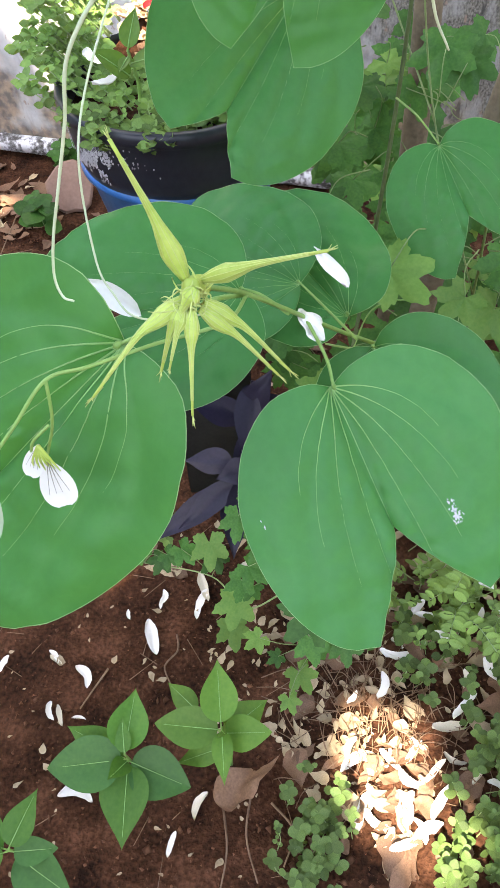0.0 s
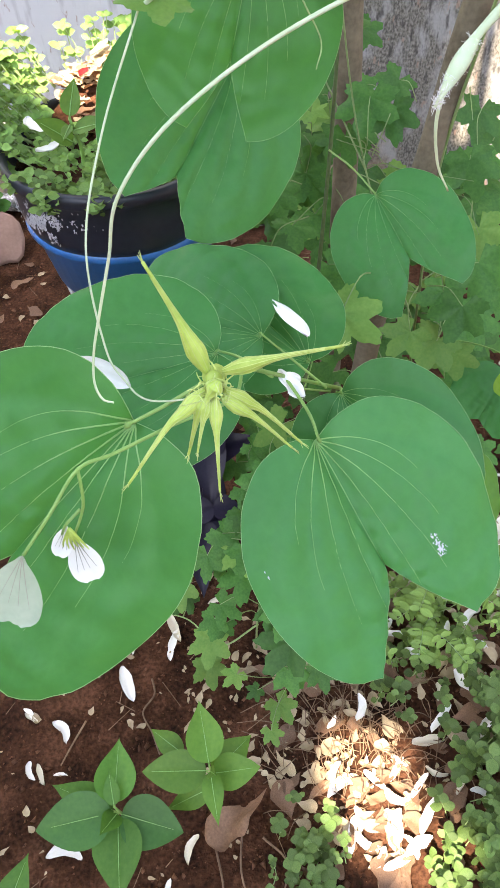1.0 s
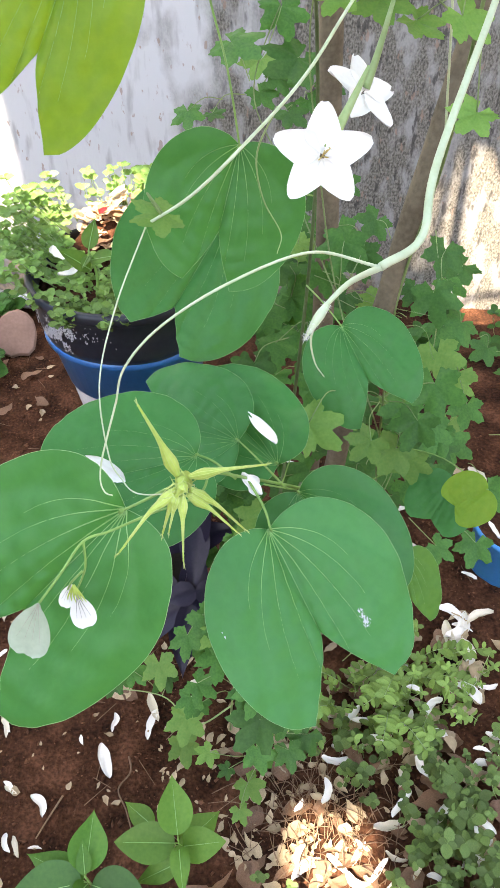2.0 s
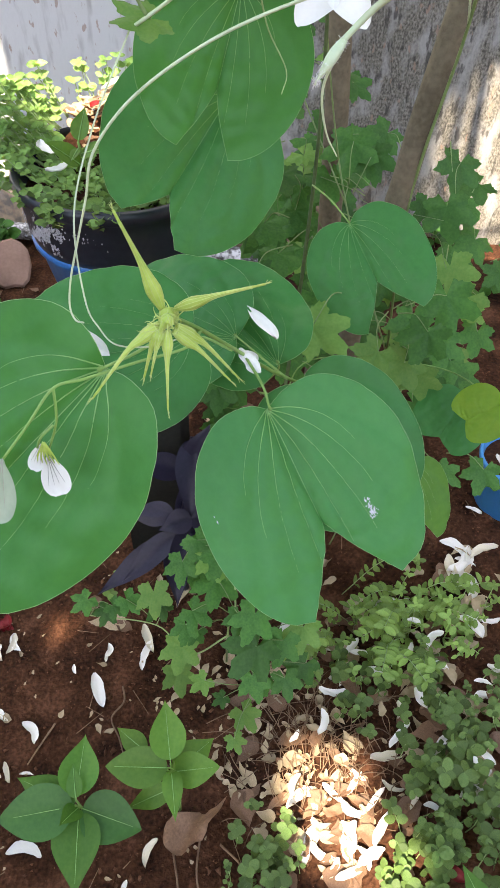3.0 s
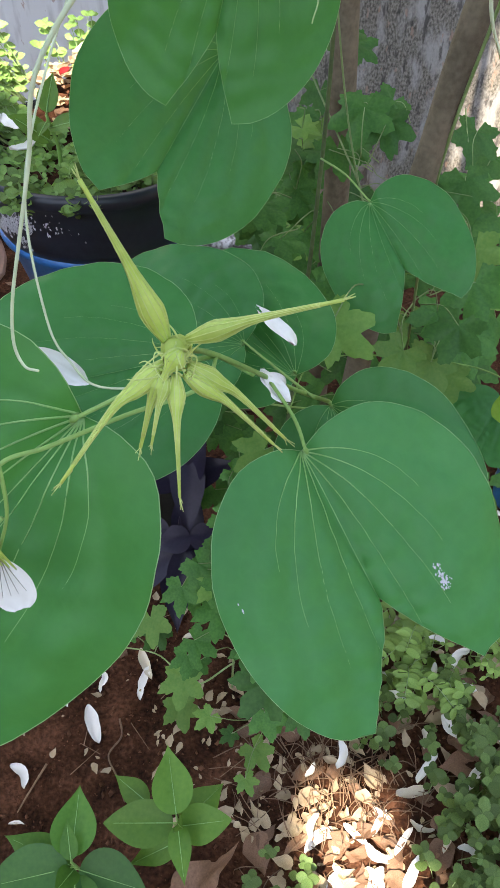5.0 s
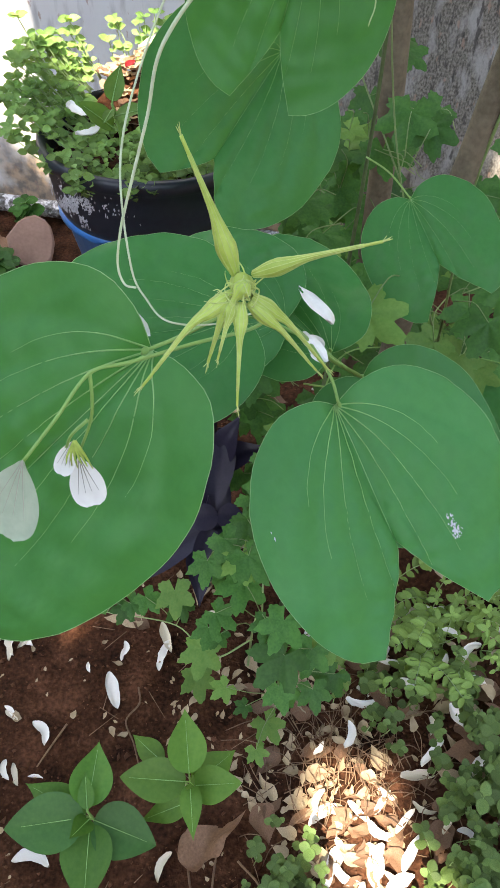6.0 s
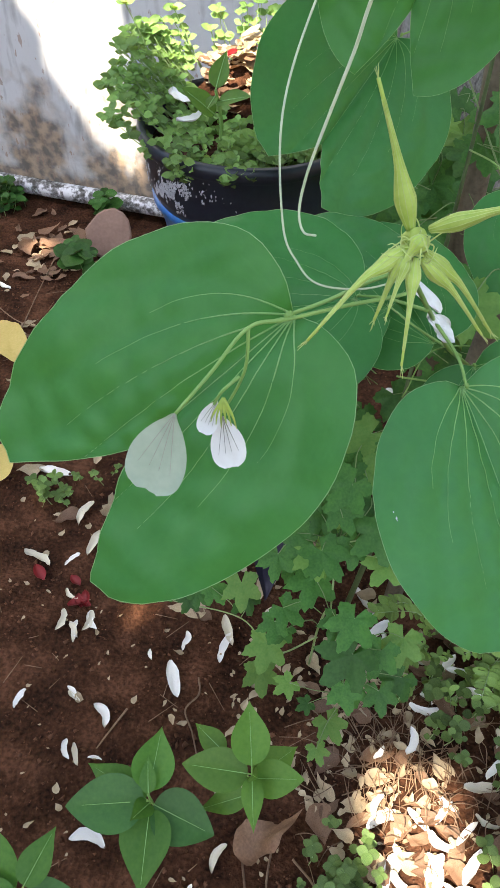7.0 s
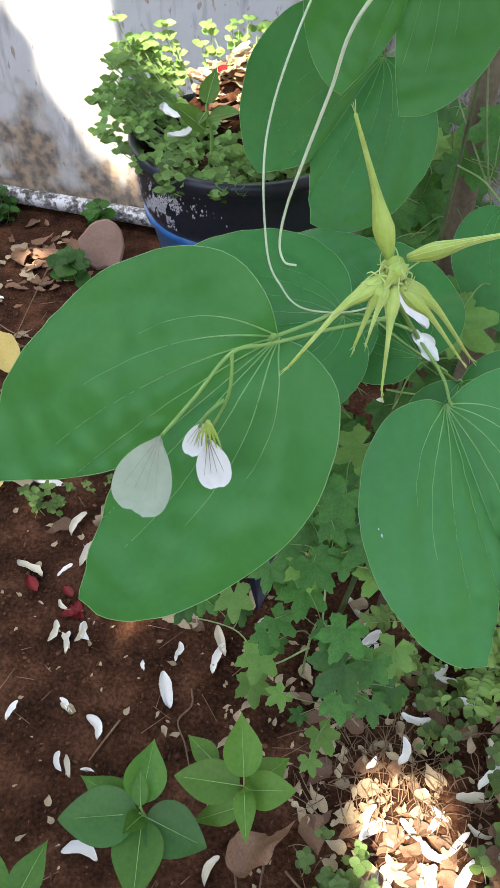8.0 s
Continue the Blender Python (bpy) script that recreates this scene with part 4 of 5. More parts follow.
tip_ob = free("bud_tip", tube(TIP, 0, 0, 8, 6, lambda s: 0.0009 + 0.0010 * math.sin(math.pi * min(1, s * 1.15)) - 0.0006 * s), VINE_PALE, climber, "pale woolly shoot tip")
wool = []
for c in spline(TIP, 70):
    for _ in range(3):
        d = Vector((fuzz.uniform(-1, 1), fuzz.uniform(-1, 1), fuzz.uniform(-1, 1))).normalized() * fuzz.uniform(0.0007, 0.0018)
        wool.append(tube([c, c + d * 0.7, c + d + Vector((fuzz.uniform(-1, 1), fuzz.uniform(-1, 1), fuzz.uniform(-1, 1))) * 0.0005], 0.00009, 0.00004, 3, 0))
tagged(free("wool", joined(wool), PETAL, tip_ob, "white wool"), kind="stuff")

flower = free("flower", tube([(0.290, 0.800, 1.00), (0.278, 0.79, 0.978), (0.267, 0.775, 0.962)], 0.0012, 0.004, 8, 6), VINE_STEM, climber, "open white five-pointed flower")


def star(parent, centre, toward, radius, spin):
    m = axes(centre, Vector(toward).orthogonal(), toward)
    for k in range(5):
        a = spin + 2 * math.pi * k / 5
        d = m.to_3x3() @ Vector((math.sin(a), math.cos(a), 0.10))
        up = Vector(toward)
        shape = petal_shape(Vector(centre) + d * radius * 0.05, Vector(centre) + d * radius, radius * 0.72, up, 0.12, 14, 8, 0.34, 0.08, k * 1.9, 0.03, 1.05)
        free("petal", shape, PETAL, parent)


star(flower, (0.264, 0.771, 0.960), (-0.05, -0.75, 0.55), 0.0295, -0.03)
second = free("flower", tube([(0.305, 0.83, 1.03), (0.298, 0.825, 1.0), (0.292, 0.82, 0.982)], 0.0012, 0.003, 8, 6), VINE_STEM, climber, "half-open white flower seen from its side")
star(second, (0.290, 0.817, 0.980), (0.5, -0.4, 0.75), 0.026, 0.1)
free("stamen", joined([tube([Vector((0.264, 0.771, 0.960)), Vector((0.264, 0.771, 0.960)) + Vector((random.uniform(-0.004, 0.004), -0.006, 0.004 + random.uniform(-0.004, 0.004)))], 0.0004, 0.0003, 4, 0) for _ in range(6)]), YELLOW, flower)

LOW = [(0.2, 0.9, -0.01), (0.205, 0.88, 0.15), (0.215, 0.85, 0.24), (0.235, 0.82, 0.2), (0.24, 0.79, 0.12)]
free("stem", tube(LOW, 0.0018, 0.0010, 6, 8), VINE_STEM, low_vine)
free("stem", tube([(0.205, 0.88, 0.12), (0.15, 0.86, 0.1), (0.10, 0.90, 0.11), (0.0, 0.92, 0.10)], 0.0014, 0.0009, 6, 8), VINE_STEM, low_vine)
free("stem", tube([(0.215, 0.85, 0.2), (0.215, 0.89, 0.30), (0.235, 0.89, 0.33)], 0.0014, 0.0009, 6, 8), VINE_STEM, low_vine)
jitter = random.Random(19)
VINE_LOW += [(x + jitter.uniform(-0.035, 0.035), y + jitter.uniform(-0.03, 0.03), max(0.05, z - jitter.uniform(0.01, 0.06)), s * jitter.uniform(0.6, 0.95)) for x, y, z, s in VINE_LOW]
clad(low_vine, VINE_LOW, spline(LOW, 5) + [Vector(p) for p in ((0.15, 0.86, 0.1), (0.1, 0.9, 0.11), (0.0, 0.92, 0.1), (0.215, 0.89, 0.30))], lambda k, p: k - 11 in (0, 1, 2, 8, 9) or k % 7 == 6, 9, scale=1.08)

# ---- two slim tree trunks; their unseen crown is added for shade ----
def tree(name, label, line, r0, r1, branches):
    t = thing(name, label, "tree", "slim trees by the wall", at=line[0])
    bpy.context.view_layer.update()
    free("trunk", tube(line, r0, r1, 14, 10), BARK, t)
    for b in branches:
        free("limb", tube(b, 0.012, 0.005, 8, 8), BARK, t)
    return t


tree_a = tree("tree", "slim grey-brown tree trunk with overhead crown", [(0.330, 1.24, -0.03), (0.328, 1.22, 0.3), (0.324, 1.20, 0.63), (0.308, 1.215, 0.95), (0.26, 1.15, 1.7), (0.05, 0.85, 2.7), (-0.4, 0.3, 3.6)], 0.0162, 0.010,
              [[(0.26, 1.15, 1.7), (-0.5, 0.5, 2.9), (-1.5, -0.2, 3.7)], [(0.05, 0.85, 2.7), (-0.7, -0.4, 3.4), (-1.3, -1.6, 3.9)], [(-0.4, 0.3, 3.6), (-0.4, -0.6, 4.0), (-0.3, -1.6, 4.0)]])
tree_b = tree("tree", "leaning grey-brown tree trunk beside the vine", [(0.315, 1.01, -0.03), (0.325, 1.005, 0.35), (0.340, 0.998, 0.60), (0.362, 0.996, 0.72), (0.382, 1.0, 0.85), (0.445, 1.02, 1.15), (0.60, 0.9, 1.9), (0.40, 0.2, 3.2)], 0.0130, 0.010,
              [[(0.60, 0.9, 1.9), (0.7, 0.1, 2.9), (0.4, -0.8, 3.6)], [(0.40, 0.2, 3.2), (-0.1, -0.7, 3.6), (-0.6, -1.9, 3.8)]])

# out of view, shifted sunward so that its shade covers the bed
def crown(parent, seed, count, name):
    rnd = random.Random(seed)
    verts, faces = [], []
    while len(verts) < count * 8:
        dx, dy = rnd.uniform(-1.9, 1.9), rnd.uniform(-1.9, 1.9)
        rim = 1.55 + 0.35 * noise.noise((math.atan2(dy, dx) * 1.3, seed, 0.4)) + 0.15 * noise.noise((math.atan2(dy, dx) * 5, seed, 2.4))
        far = math.hypot(dx, dy) / rim
        if far > 1:
            continue
        thick = math.sqrt(1 - far * far)
        z = 3.6 + 0.2 * noise.noise((dx * 2, dy * 2, seed)) + rnd.uniform(-0.35, 0.9) * thick
        shift = SUN_WAY / SUN_WAY.z * z
        c = Vector((0.1 + shift.x + dx, 1.15 + shift.y + dy, z))
        s = rnd.uniform(0.05, 0.09)
        if in_gap(c, s * 0.62):
            continue
        m = axes(c, (rnd.uniform(-1, 1), rnd.uniform(-1, 1), rnd.uniform(-0.3, 0.1)), (rnd.uniform(-0.5, 0.5), rnd.uniform(-0.5, 0.5), 1))
        k = len(verts)
        for u, v, w in ((0, -1, 0), (-0.6, -0.6, 0.12), (-0.75, 0.1, 0.15), (-0.35, 0.9, 0.05), (0, 0.45, -0.05), (0.35, 0.9, 0.05), (0.75, 0.1, 0.15), (0.6, -0.6, 0.12)):
            verts.append(m @ Vector((u * s, v * s, w * s)))
        faces += [(k, k + 1, k + 2, k + 4), (k + 2, k + 3, k + 4), (k, k + 4, k + 6, k + 7), (k + 4, k + 5, k + 6)]
    return free(name, (verts, faces), LEAF, parent, "unseen leafy crown that shades the garden")


crown(tree_a, 3, 5200, "crown")
crown(tree_b, 4, 5200, "crown")


def shade_bough(parent, seed, count, points, spread, front):
    """An unseen leafy bough from the leaning tree, added to shade the shrub's back leaves."""
    rnd = random.Random(seed)
    line = spline(points, 6)
    bough = free("limb", tube(line, 0.009, 0.003, 8, 0), BARK, parent)
    verts, faces = [], []
    while len(verts) < count * 8:
        c = rnd.choice(line) + Vector((rnd.gauss(0, 0.09 * spread), rnd.gauss(0, 0.12 * spread), rnd.gauss(0, 0.07 * spread)))
        s = rnd.uniform(0.035, 0.06)
        if c.y < front or c.z < 1.16 or in_gap(c, s * 0.62):
            continue
        m = axes(c, (rnd.uniform(-1, 1), rnd.uniform(-1, 1), rnd.uniform(-0.5, 0.1)), (rnd.uniform(-0.6, 0.6), rnd.uniform(-0.6, 0.6), 1))
        k = len(verts)
        for u, v, w in ((0, -1, 0), (-0.6, -0.6, 0.12), (-0.75, 0.1, 0.15), (-0.35, 0.9, 0.05), (0, 0.45, -0.05), (0.35, 0.9, 0.05), (0.75, 0.1, 0.15), (0.6, -0.6, 0.12)):
            verts.append(m @ Vector((u * s, v * s, w * s)))
        faces += [(k, k + 1, k + 2, k + 4), (k + 2, k + 3, k + 4), (k, k + 4, k + 6, k + 7), (k + 4, k + 5, k + 6)]
    tagged(free("bough_leaves", (verts, faces), LEAF, bough), kind="stuff")


shade_bough(tree_b, 6, 420, [(0.60, 0.95, 1.75), (0.48, 1.10, 1.66), (0.34, 1.18, 1.56), (0.20, 1.15, 1.48)], 1.1, 0.85)
shade_bough(tree_b, 8, 150, [(0.458, 1.01, 1.24), (0.43, 1.08, 1.30), (0.36, 1.08, 1.31), (0.27, 1.06, 1.28)], 0.6, 0.9)

# ---- the plant tub by the wall ----
TUB = Vector((0.078, 1.133, 0.333))


def lathe(profile, sides=48, wobble=0.0):
    """Turned shape from (radius, height) pairs."""
    verts, faces = [], []
    n = len(profile)
    for j in range(sides):
        a = 2 * math.pi * j / sides
        for r, h in profile:
            d = wobble * noise.noise((math.cos(a) * 1.5, math.sin(a) * 1.5, h * 9)) if r else 0.0
            verts.append(((r + d) * math.cos(a), (r + d) * math.sin(a), h))
    for j in range(sides):
        for k in range(n - 1):
            j2 = (j + 1) % sides
            faces.append((j * n + k, j2 * n + k, j2 * n + k + 1, j * n + k + 1))
    return verts, faces


# unseen block, added so that the tub stands; shade-dark to suit the gap
block = tagged(new("support_block", mesh_of("support_block", *box((0.11, 0.11, 0.52), (0.078, 1.16, 0.218), 0.015, 0.2), GAP_DARK, False)), "block added to hold up the plant tub, coloured shade-dark", "block")
tub = thing("plant_tub", "black tub in a blue and white bucket, full of herbs", "pot", at=TUB)
bpy.context.view_layer.update()
tub.scale = (0.73, 0.73, 0.90)
bucket = part("bucket", lathe([(0.0, 0.161), (0.098, 0.161), (0.102, 0.165), (0.113, 0.22), (0.118, 0.240)]), WHITE_PLASTIC, tub, "white plastic bucket")
part("blue_band", lathe([(0.1175, 0.238), (0.120, 0.238), (0.138, 0.306), (0.1455, 0.309), (0.1455, 0.317), (0.136, 0.319)]), BLUE, tub, "blue plastic band")
part("liner", lathe([(0.132, 0.315), (0.143, 0.318), (0.148, 0.329), (0.151, 0.35), (0.153, 0.378), (0.159, 0.381), (0.161, 0.388), (0.159, 0.395), (0.153, 0.397), (0.149, 0.39), (0.146, 0.365)], 64, 0.004), BLACK, tub, "scuffed black plastic tub with rolled rim")
bed_verts, bed_faces = lathe([(0.0, 0.374), (0.03, 0.376), (0.06, 0.376), (0.10, 0.372), (0.146, 0.366)], 40, 0.006)
bed_verts = [(x, y, z + 0.80 * max(0.0, y) * max(0.0, 1 - (math.hypot(x, y) / 0.15) ** 4)) for x, y, z in bed_verts]  # heaped up at the back
part("potting_soil", (bed_verts, bed_faces), SOIL, tub, "dark potting soil")
rnd = random.Random(77)
spl = []
for _ in range(3000):
    a = radians(rnd.gauss(227, 13))
    h = min(max(rnd.gauss(0.350, 0.011), 0.330), 0.377)
    if noise.noise((a * 9, h * 60, 0.7)) + 0.6 * noise.noise((a * 30, h * 190, 2.7)) < 0.12:
        continue
    r = 0.1505 + (h - 0.34) * 0.055 + 0.004 * noise.noise((math.cos(a) * 1.5, math.sin(a) * 1.5, h * 9)) + 0.0012
    c = Vector((r * math.cos(a), r * math.sin(a), h))
    out = Vector((math.cos(a), math.sin(a), 0))
    m = axes(c, (rnd.uniform(-0.4, 0.4) * out.y, -rnd.uniform(-0.4, 0.4) * out.x, 1), out)
    s = rnd.uniform(0.0004, 0.0017)
    ring = [(math.cos(2 * math.pi * q / 6) * s * rnd.uniform(0.4, 1.1), math.sin(2 * math.pi * q / 6) * s * rnd.uniform(0.6, 1.5), 0) for q in range(6)]
    spl.append(([m @ Vector((0, 0, 0.0006))] + [m @ Vector(p) for p in ring], [(0, 1 + q, 1 + (q + 1) % 6) for q in range(6)]))
tagged(part("paint_splash", joined(spl), FLAKE, tub, "flaked white paint splashes"), kind="stuff")


def tub_soil(x, y):
    """Height of the heaped soil in the tub."""
    u, v = (x - TUB.x) / 0.73, (y - TUB.y) / 0.73
    return TUB.z + 0.90 * (0.372 + 0.80 * max(0.0, v) * max(0.0, 1 - (math.hypot(u, v) / 0.15) ** 4))


# ---- small-leaved herbs ----
def oval_leaf(size, wide=0.8, cup=0.075, point=0.0):
    rim = [(0, 0, 0), (0.22, 0.08, 0.5), (0.38, 0.24, 0.9), (0.465, 0.46, 1.3), (0.40, 0.70, 1.0), (0.22 - point, 0.90, 0.6), (0, 1.0 + point, -0.5),
           (-0.22 + point, 0.90, 0.6), (-0.40, 0.70, 1.0), (-0.465, 0.46, 1.3), (-0.38, 0.24, 0.9), (-0.22, 0.08, 0.5), (0, 0.5, -0.2)]
    verts = [(x * size * wide, y * size, z * size * cup) for x, y, z in rim]
    return verts, [(12, k, (k + 1) % 12) for k in range(12)]



def herb_shoot(base, height, lean, pairs, size, rnd, wide=0.8, tilt=0.6):
    """A short shoot with opposite pairs of oval leaves; returns the poses of its leaves, with their sizes, and its stem."""
    base = Vector(base)
    top = base + Vector((lean[0], lean[1], height))
    leaves = []
    for k in range(pairs):
        f = (k + 1) / pairs
        at = base.lerp(top, f)
        turn = k * math.pi / 2 + rnd.uniform(-0.5, 0.5)
        for q in range(2 if k < pairs - 1 else 4):
            a = turn + q * (math.pi if k < pairs - 1 else math.pi / 2)
            m = axes(at, (math.cos(a), math.sin(a), rnd.uniform(-0.1, 0.5)), (rnd.uniform(-0.45, 0.45), rnd.uniform(-0.5, 0.5) - tilt, 1))
            s = size * rnd.uniform(0.7, 1.15) * (0.8 + 0.2 * f)
            leaves.append(m @ Matrix.Diagonal((s * wide, s, s, 1)))
    return leaves, tube([base, base.lerp(top, 0.5) + Vector((rnd.uniform(-0.004, 0.004), rnd.uniform(-0.004, 0.004), 0)), top], 0.0008, 0.0005, 4, 3)


def leafage(parent, poses, stems, material, most=300, point=0.0):
    """The first leaves as parts of their own on one mesh, the rest and the thin stems joined."""
    me = mesh_of("leaf", *oval_leaf(1.0, 1.0, 0.075, point), material)
    for m in poses[:most]:
        ob = part("leaf", me, None, parent)
        ob.matrix_world = m
    if len(poses) > most:
        rest = free("small_leaves", joined([moved(oval_leaf(1.0, 1.0, 0.075, point), m) for m in poses[most:]]), material, parent)
        tagged(rest, kind="stuff")
    tagged(free("stem", joined(stems), VINE_STEM, parent), kind="stuff")


herbs = thing("pot_herb", "dense small round-leaved herb growing in the tub", "plant", at=(0.078, 1.133, 0.67))
bpy.context.view_layer.update()
rnd = random.Random(12)
shoots, stalks = [], []
for k in range(430):
    a, r = rnd.uniform(0, 2 * math.pi) if k < 330 else radians(rnd.uniform(20, 185)), 0.104 * math.sqrt(rnd.uniform(0.02 if k < 330 else 0.60, 1))
    x, y = TUB.x + r * math.cos(a), TUB.y + r * math.sin(a)
    if math.hypot((x - 0.057) / 0.046, (y - 1.188) / 0.042) < 1 or math.hypot(x - 0.012, y - 1.090) < 0.022:
        continue
    back = smooth(1.07, 1.21, y) * (0.2 if abs(x - 0.06) < 0.055 and y < 1.18 else 1.0)
    leaves, st = herb_shoot((x, y, max(tub_soil(x, y) - 0.006, 0.662 + 0.045 * back)), rnd.uniform(0.012, 0.034) + 0.030 * back * rnd.uniform(0.2, 1), ((x - TUB.x) * (0.45 if x < 0.05 else 0.12), (y - TUB.y) * 0.15), rnd.randint(2, 4), rnd.uniform(0.0080, 0.0130), rnd, 0.75, 1.1)
    shoots += leaves
    stalks.append(st)
for p, q in (((-0.01, 1.14, 0.68), (-0.050, 1.15, 0.745)), ((-0.015, 1.12, 0.68), (-0.056, 1.10, 0.700)), ((-0.01, 1.16, 0.69), (-0.052, 1.17, 0.775))):
    leaves, st = herb_shoot(p, q[2] - p[2], (q[0] - p[0], q[1] - p[1]), 5, 0.013, rnd, 0.72)
    shoots += leaves
    stalks.append(st)
shoots.sort(key=lambda m: m.translation.y)
leafage(herbs, shoots, stalks, HERB_POT, point=0.035)


# ---- broad-leaved seedlings ----
def pointed_leaf_shape(size, width, fold=0.25, droop=0.12, seed=0.0, nv=18, nu=6, blunt=False):
    verts, faces = [], []
    for i in range(nv + 1):
        v = 0.5 - 0.5 * math.cos(math.pi * i / nv)  # closer rows towards both ends
        w = width / 2 * math.sin(math.pi * v ** 0.66) ** (0.72 if v < 0.35 else 1.25) if 0 < v < 1 else 0.0
        if blunt and 0 < v < 1:
            w = width / 2 * math.sin(math.pi * v ** 0.74) ** (0.6 if v < 0.392 else 0.85)
        for j in range(nu + 1):
            u = j / nu * 2 - 1
            verts.append((u * w, v * size, abs(u) * w * fold - droop * size * v * v + 0.02 * size * noise.noise((u + seed, v * 4, seed))))
    for i in range(nv):
        for j in range(nu):
            q = i * (nu + 1) + j
            faces.append((q, q + 1, q + nu + 2, q + nu + 1))
    return verts, faces


def seedling(name, label, crown_at, tips, ratio, seed, material=None, category="seedling"):
    c = Vector(crown_at)
    foot = Vector((c.x, c.y + 0.01, 0.67 if c.z > 0.6 else ground_height(c.x, c.y + 0.01) - 0.008))
    t = thing(name, label, category, "broad-leaved seedlings", at=foot)
    bpy.context.view_layer.update()
    free("stem", tube([foot, (foot + c) / 2 + Vector((0.004, 0, 0)), c], 0.0022, 0.0014, 8, 6), STALK, t)
    for k, tip in enumerate(tips):
        tip = Vector(tip)
        start = c - Vector((0, 0, max(0.012 * (k % 3), 0.75 * (c.z - tip.z))))
        stalk_end = start.lerp(tip, 0.45 if k == 5 and len(tips) > 7 else 0.06)
        free("leaf_stalk", tube([start, stalk_end], 0.0011, 0.0009, 6, 0), STALK, t)
        start = stalk_end
        size = (tip - start).length
        shape = pointed_leaf_shape(size, size * ratio * (0.96, 0.98, 1.12, 0.68, 0.95, 0.8, 0.7, 0.8)[k % 8], 0.28, 0.08, seed + k, blunt=k in (1, 2))
        older = k in (1, 2) and material is None
        leaf = part("leaf", shape, SEED_OLD if older else material or SEED_LEAF, t, "darker older leaf" if older else "")
        leaf.matrix_world = axes(start, tip - start, (0, -0.35, 1))
        rib = tube([(0, 0, 0.0004), (0, size * 0.4, 0.0004 - 0.08 * size * 0.16), (0, size * 0.85, 0.0004 - 0.08 * size * 0.72)], 0.0007, 0.0002, 4, 5)
        part("midrib", rib, VEIN, leaf)
    return t


seedling("seedling", "broad-leaved green seedling on bare soil", (0.033, 0.647, 0.148), [(0.032, 0.724, 0.154), (-0.062, 0.630, 0.124), (0.109, 0.624, 0.119), (-0.053, 0.682, 0.12), (0.040, 0.556, 0.113), (0.022, 0.618, 0.158), (0.026, 0.682, 0.168)], 0.70, 1.0)
seedling("seedling", "light green seedling with pointed leaves beside another", (0.144, 0.674, 0.190), [(0.131, 0.747, 0.202), (0.066, 0.675, 0.178), (0.199, 0.672, 0.189), (0.153, 0.616, 0.179), (0.193, 0.722, 0.153), (0.068, 0.734, 0.15), (0.083, 0.655, 0.093), (0.150, 0.66, 0.210)], 0.64, 2.0, SEED_LIGHT)
seedling("seedling", "green seedling with pointed leaves at the bed's edge", (-0.079, 0.544, 0.13), [(-0.058, 0.603, 0.15), (-0.026, 0.549, 0.13), (-0.005, 0.507, 0.12), (-0.2, 0.5, 0.12), (-0.24, 0.58, 0.13)], 0.6, 3.0)
seedling("seedling", "green seedling with pointed leaves near the petals", (0.47, 0.50, 0.24), [(0.445, 0.558, 0.255), (0.40, 0.50, 0.22), (0.53, 0.48, 0.22), (0.47, 0.43, 0.2), (0.51, 0.54, 0.25)], 0.5, 4.0)
seedling("seedling", "young plant with oblong leaves in the tub", (0.051, 1.078, 0.735), [(0.058, 1.098, 0.764), (0.084, 1.066, 0.738), (0.022, 1.074, 0.738), (0.046, 1.052, 0.728)], 0.6, 5.0, SEED_LIGHT)

# ---- purple-leaved plant ----
purple = thing("purple_plant", "dark purple plant with long strap leaves", "plant", at=(0.13, 1.03, 0))
bpy.context.view_layer.update()
free("stem", tube([(0.13, 1.03, -0.01), (0.128, 1.02, 0.1), (0.132, 1.01, 0.187), (0.145, 1.06, 0.26), (0.148, 1.09, 0.305)], 0.006, 0.004, 8, 8), PURPLE, purple)
STRAPS = [((0.127, 1.002, 0.186), (0.131, 0.912, 0.150), 0.040), ((0.121, 0.999, 0.184), (0.012, 0.937, 0.135), 0.040), ((0.134, 1.017, 0.186), (0.195, 0.999, 0.205), 0.040),
          ((0.143, 1.005, 0.189), (0.148, 1.080, 0.262), 0.044), ((0.127, 1.070, 0.250), (0.210, 1.075, 0.290), 0.048), ((0.132, 1.07, 0.25), (0.06, 1.08, 0.27), 0.044), ((0.14, 1.06, 0.26), (0.17, 1.085, 0.33), 0.042), ((0.12, 1.03, 0.2), (0.05, 1.04, 0.19), 0.04),
          ((0.148, 1.09, 0.30), (0.147, 0.995, 0.235), 0.046), ((0.150, 1.00, 0.232), (0.105, 0.985, 0.225), 0.038), ((0.150, 1.0, 0.232), (0.192, 0.992, 0.228), 0.036), ((0.141, 0.985, 0.225), (0.134, 0.900, 0.172), 0.036), ((0.128, 0.985, 0.215), (0.055, 0.935, 0.175), 0.036)]
for k, (a, b, w) in enumerate(STRAPS):
    size = (Vector(b) - Vector(a)).length
    leaf = part("leaf", pointed_leaf_shape(size * 1.05, w, 0.3, 0.1, 9.0 + k), PURPLE, purple)
    leaf.matrix_world = axes(a, Vector(b) - Vector(a), (0, -0.4, 1))

# ---- things by the wall ----
shard = tagged(new("terracotta_shard", mesh_of("terracotta_shard", *lathe([(0.0, 0.0), (0.05, 0.0), (0.056, 0.004), (0.057, 0.014), (0.052, 0.019), (0.0, 0.022)], 17, 0.014), TERRACOTTA, False)), "broken brown terracotta slab leaning on the soil by the wall", "pottery")
shard.matrix_world = pose(-0.362, 1.935, 0.036, 50, 6, 12)
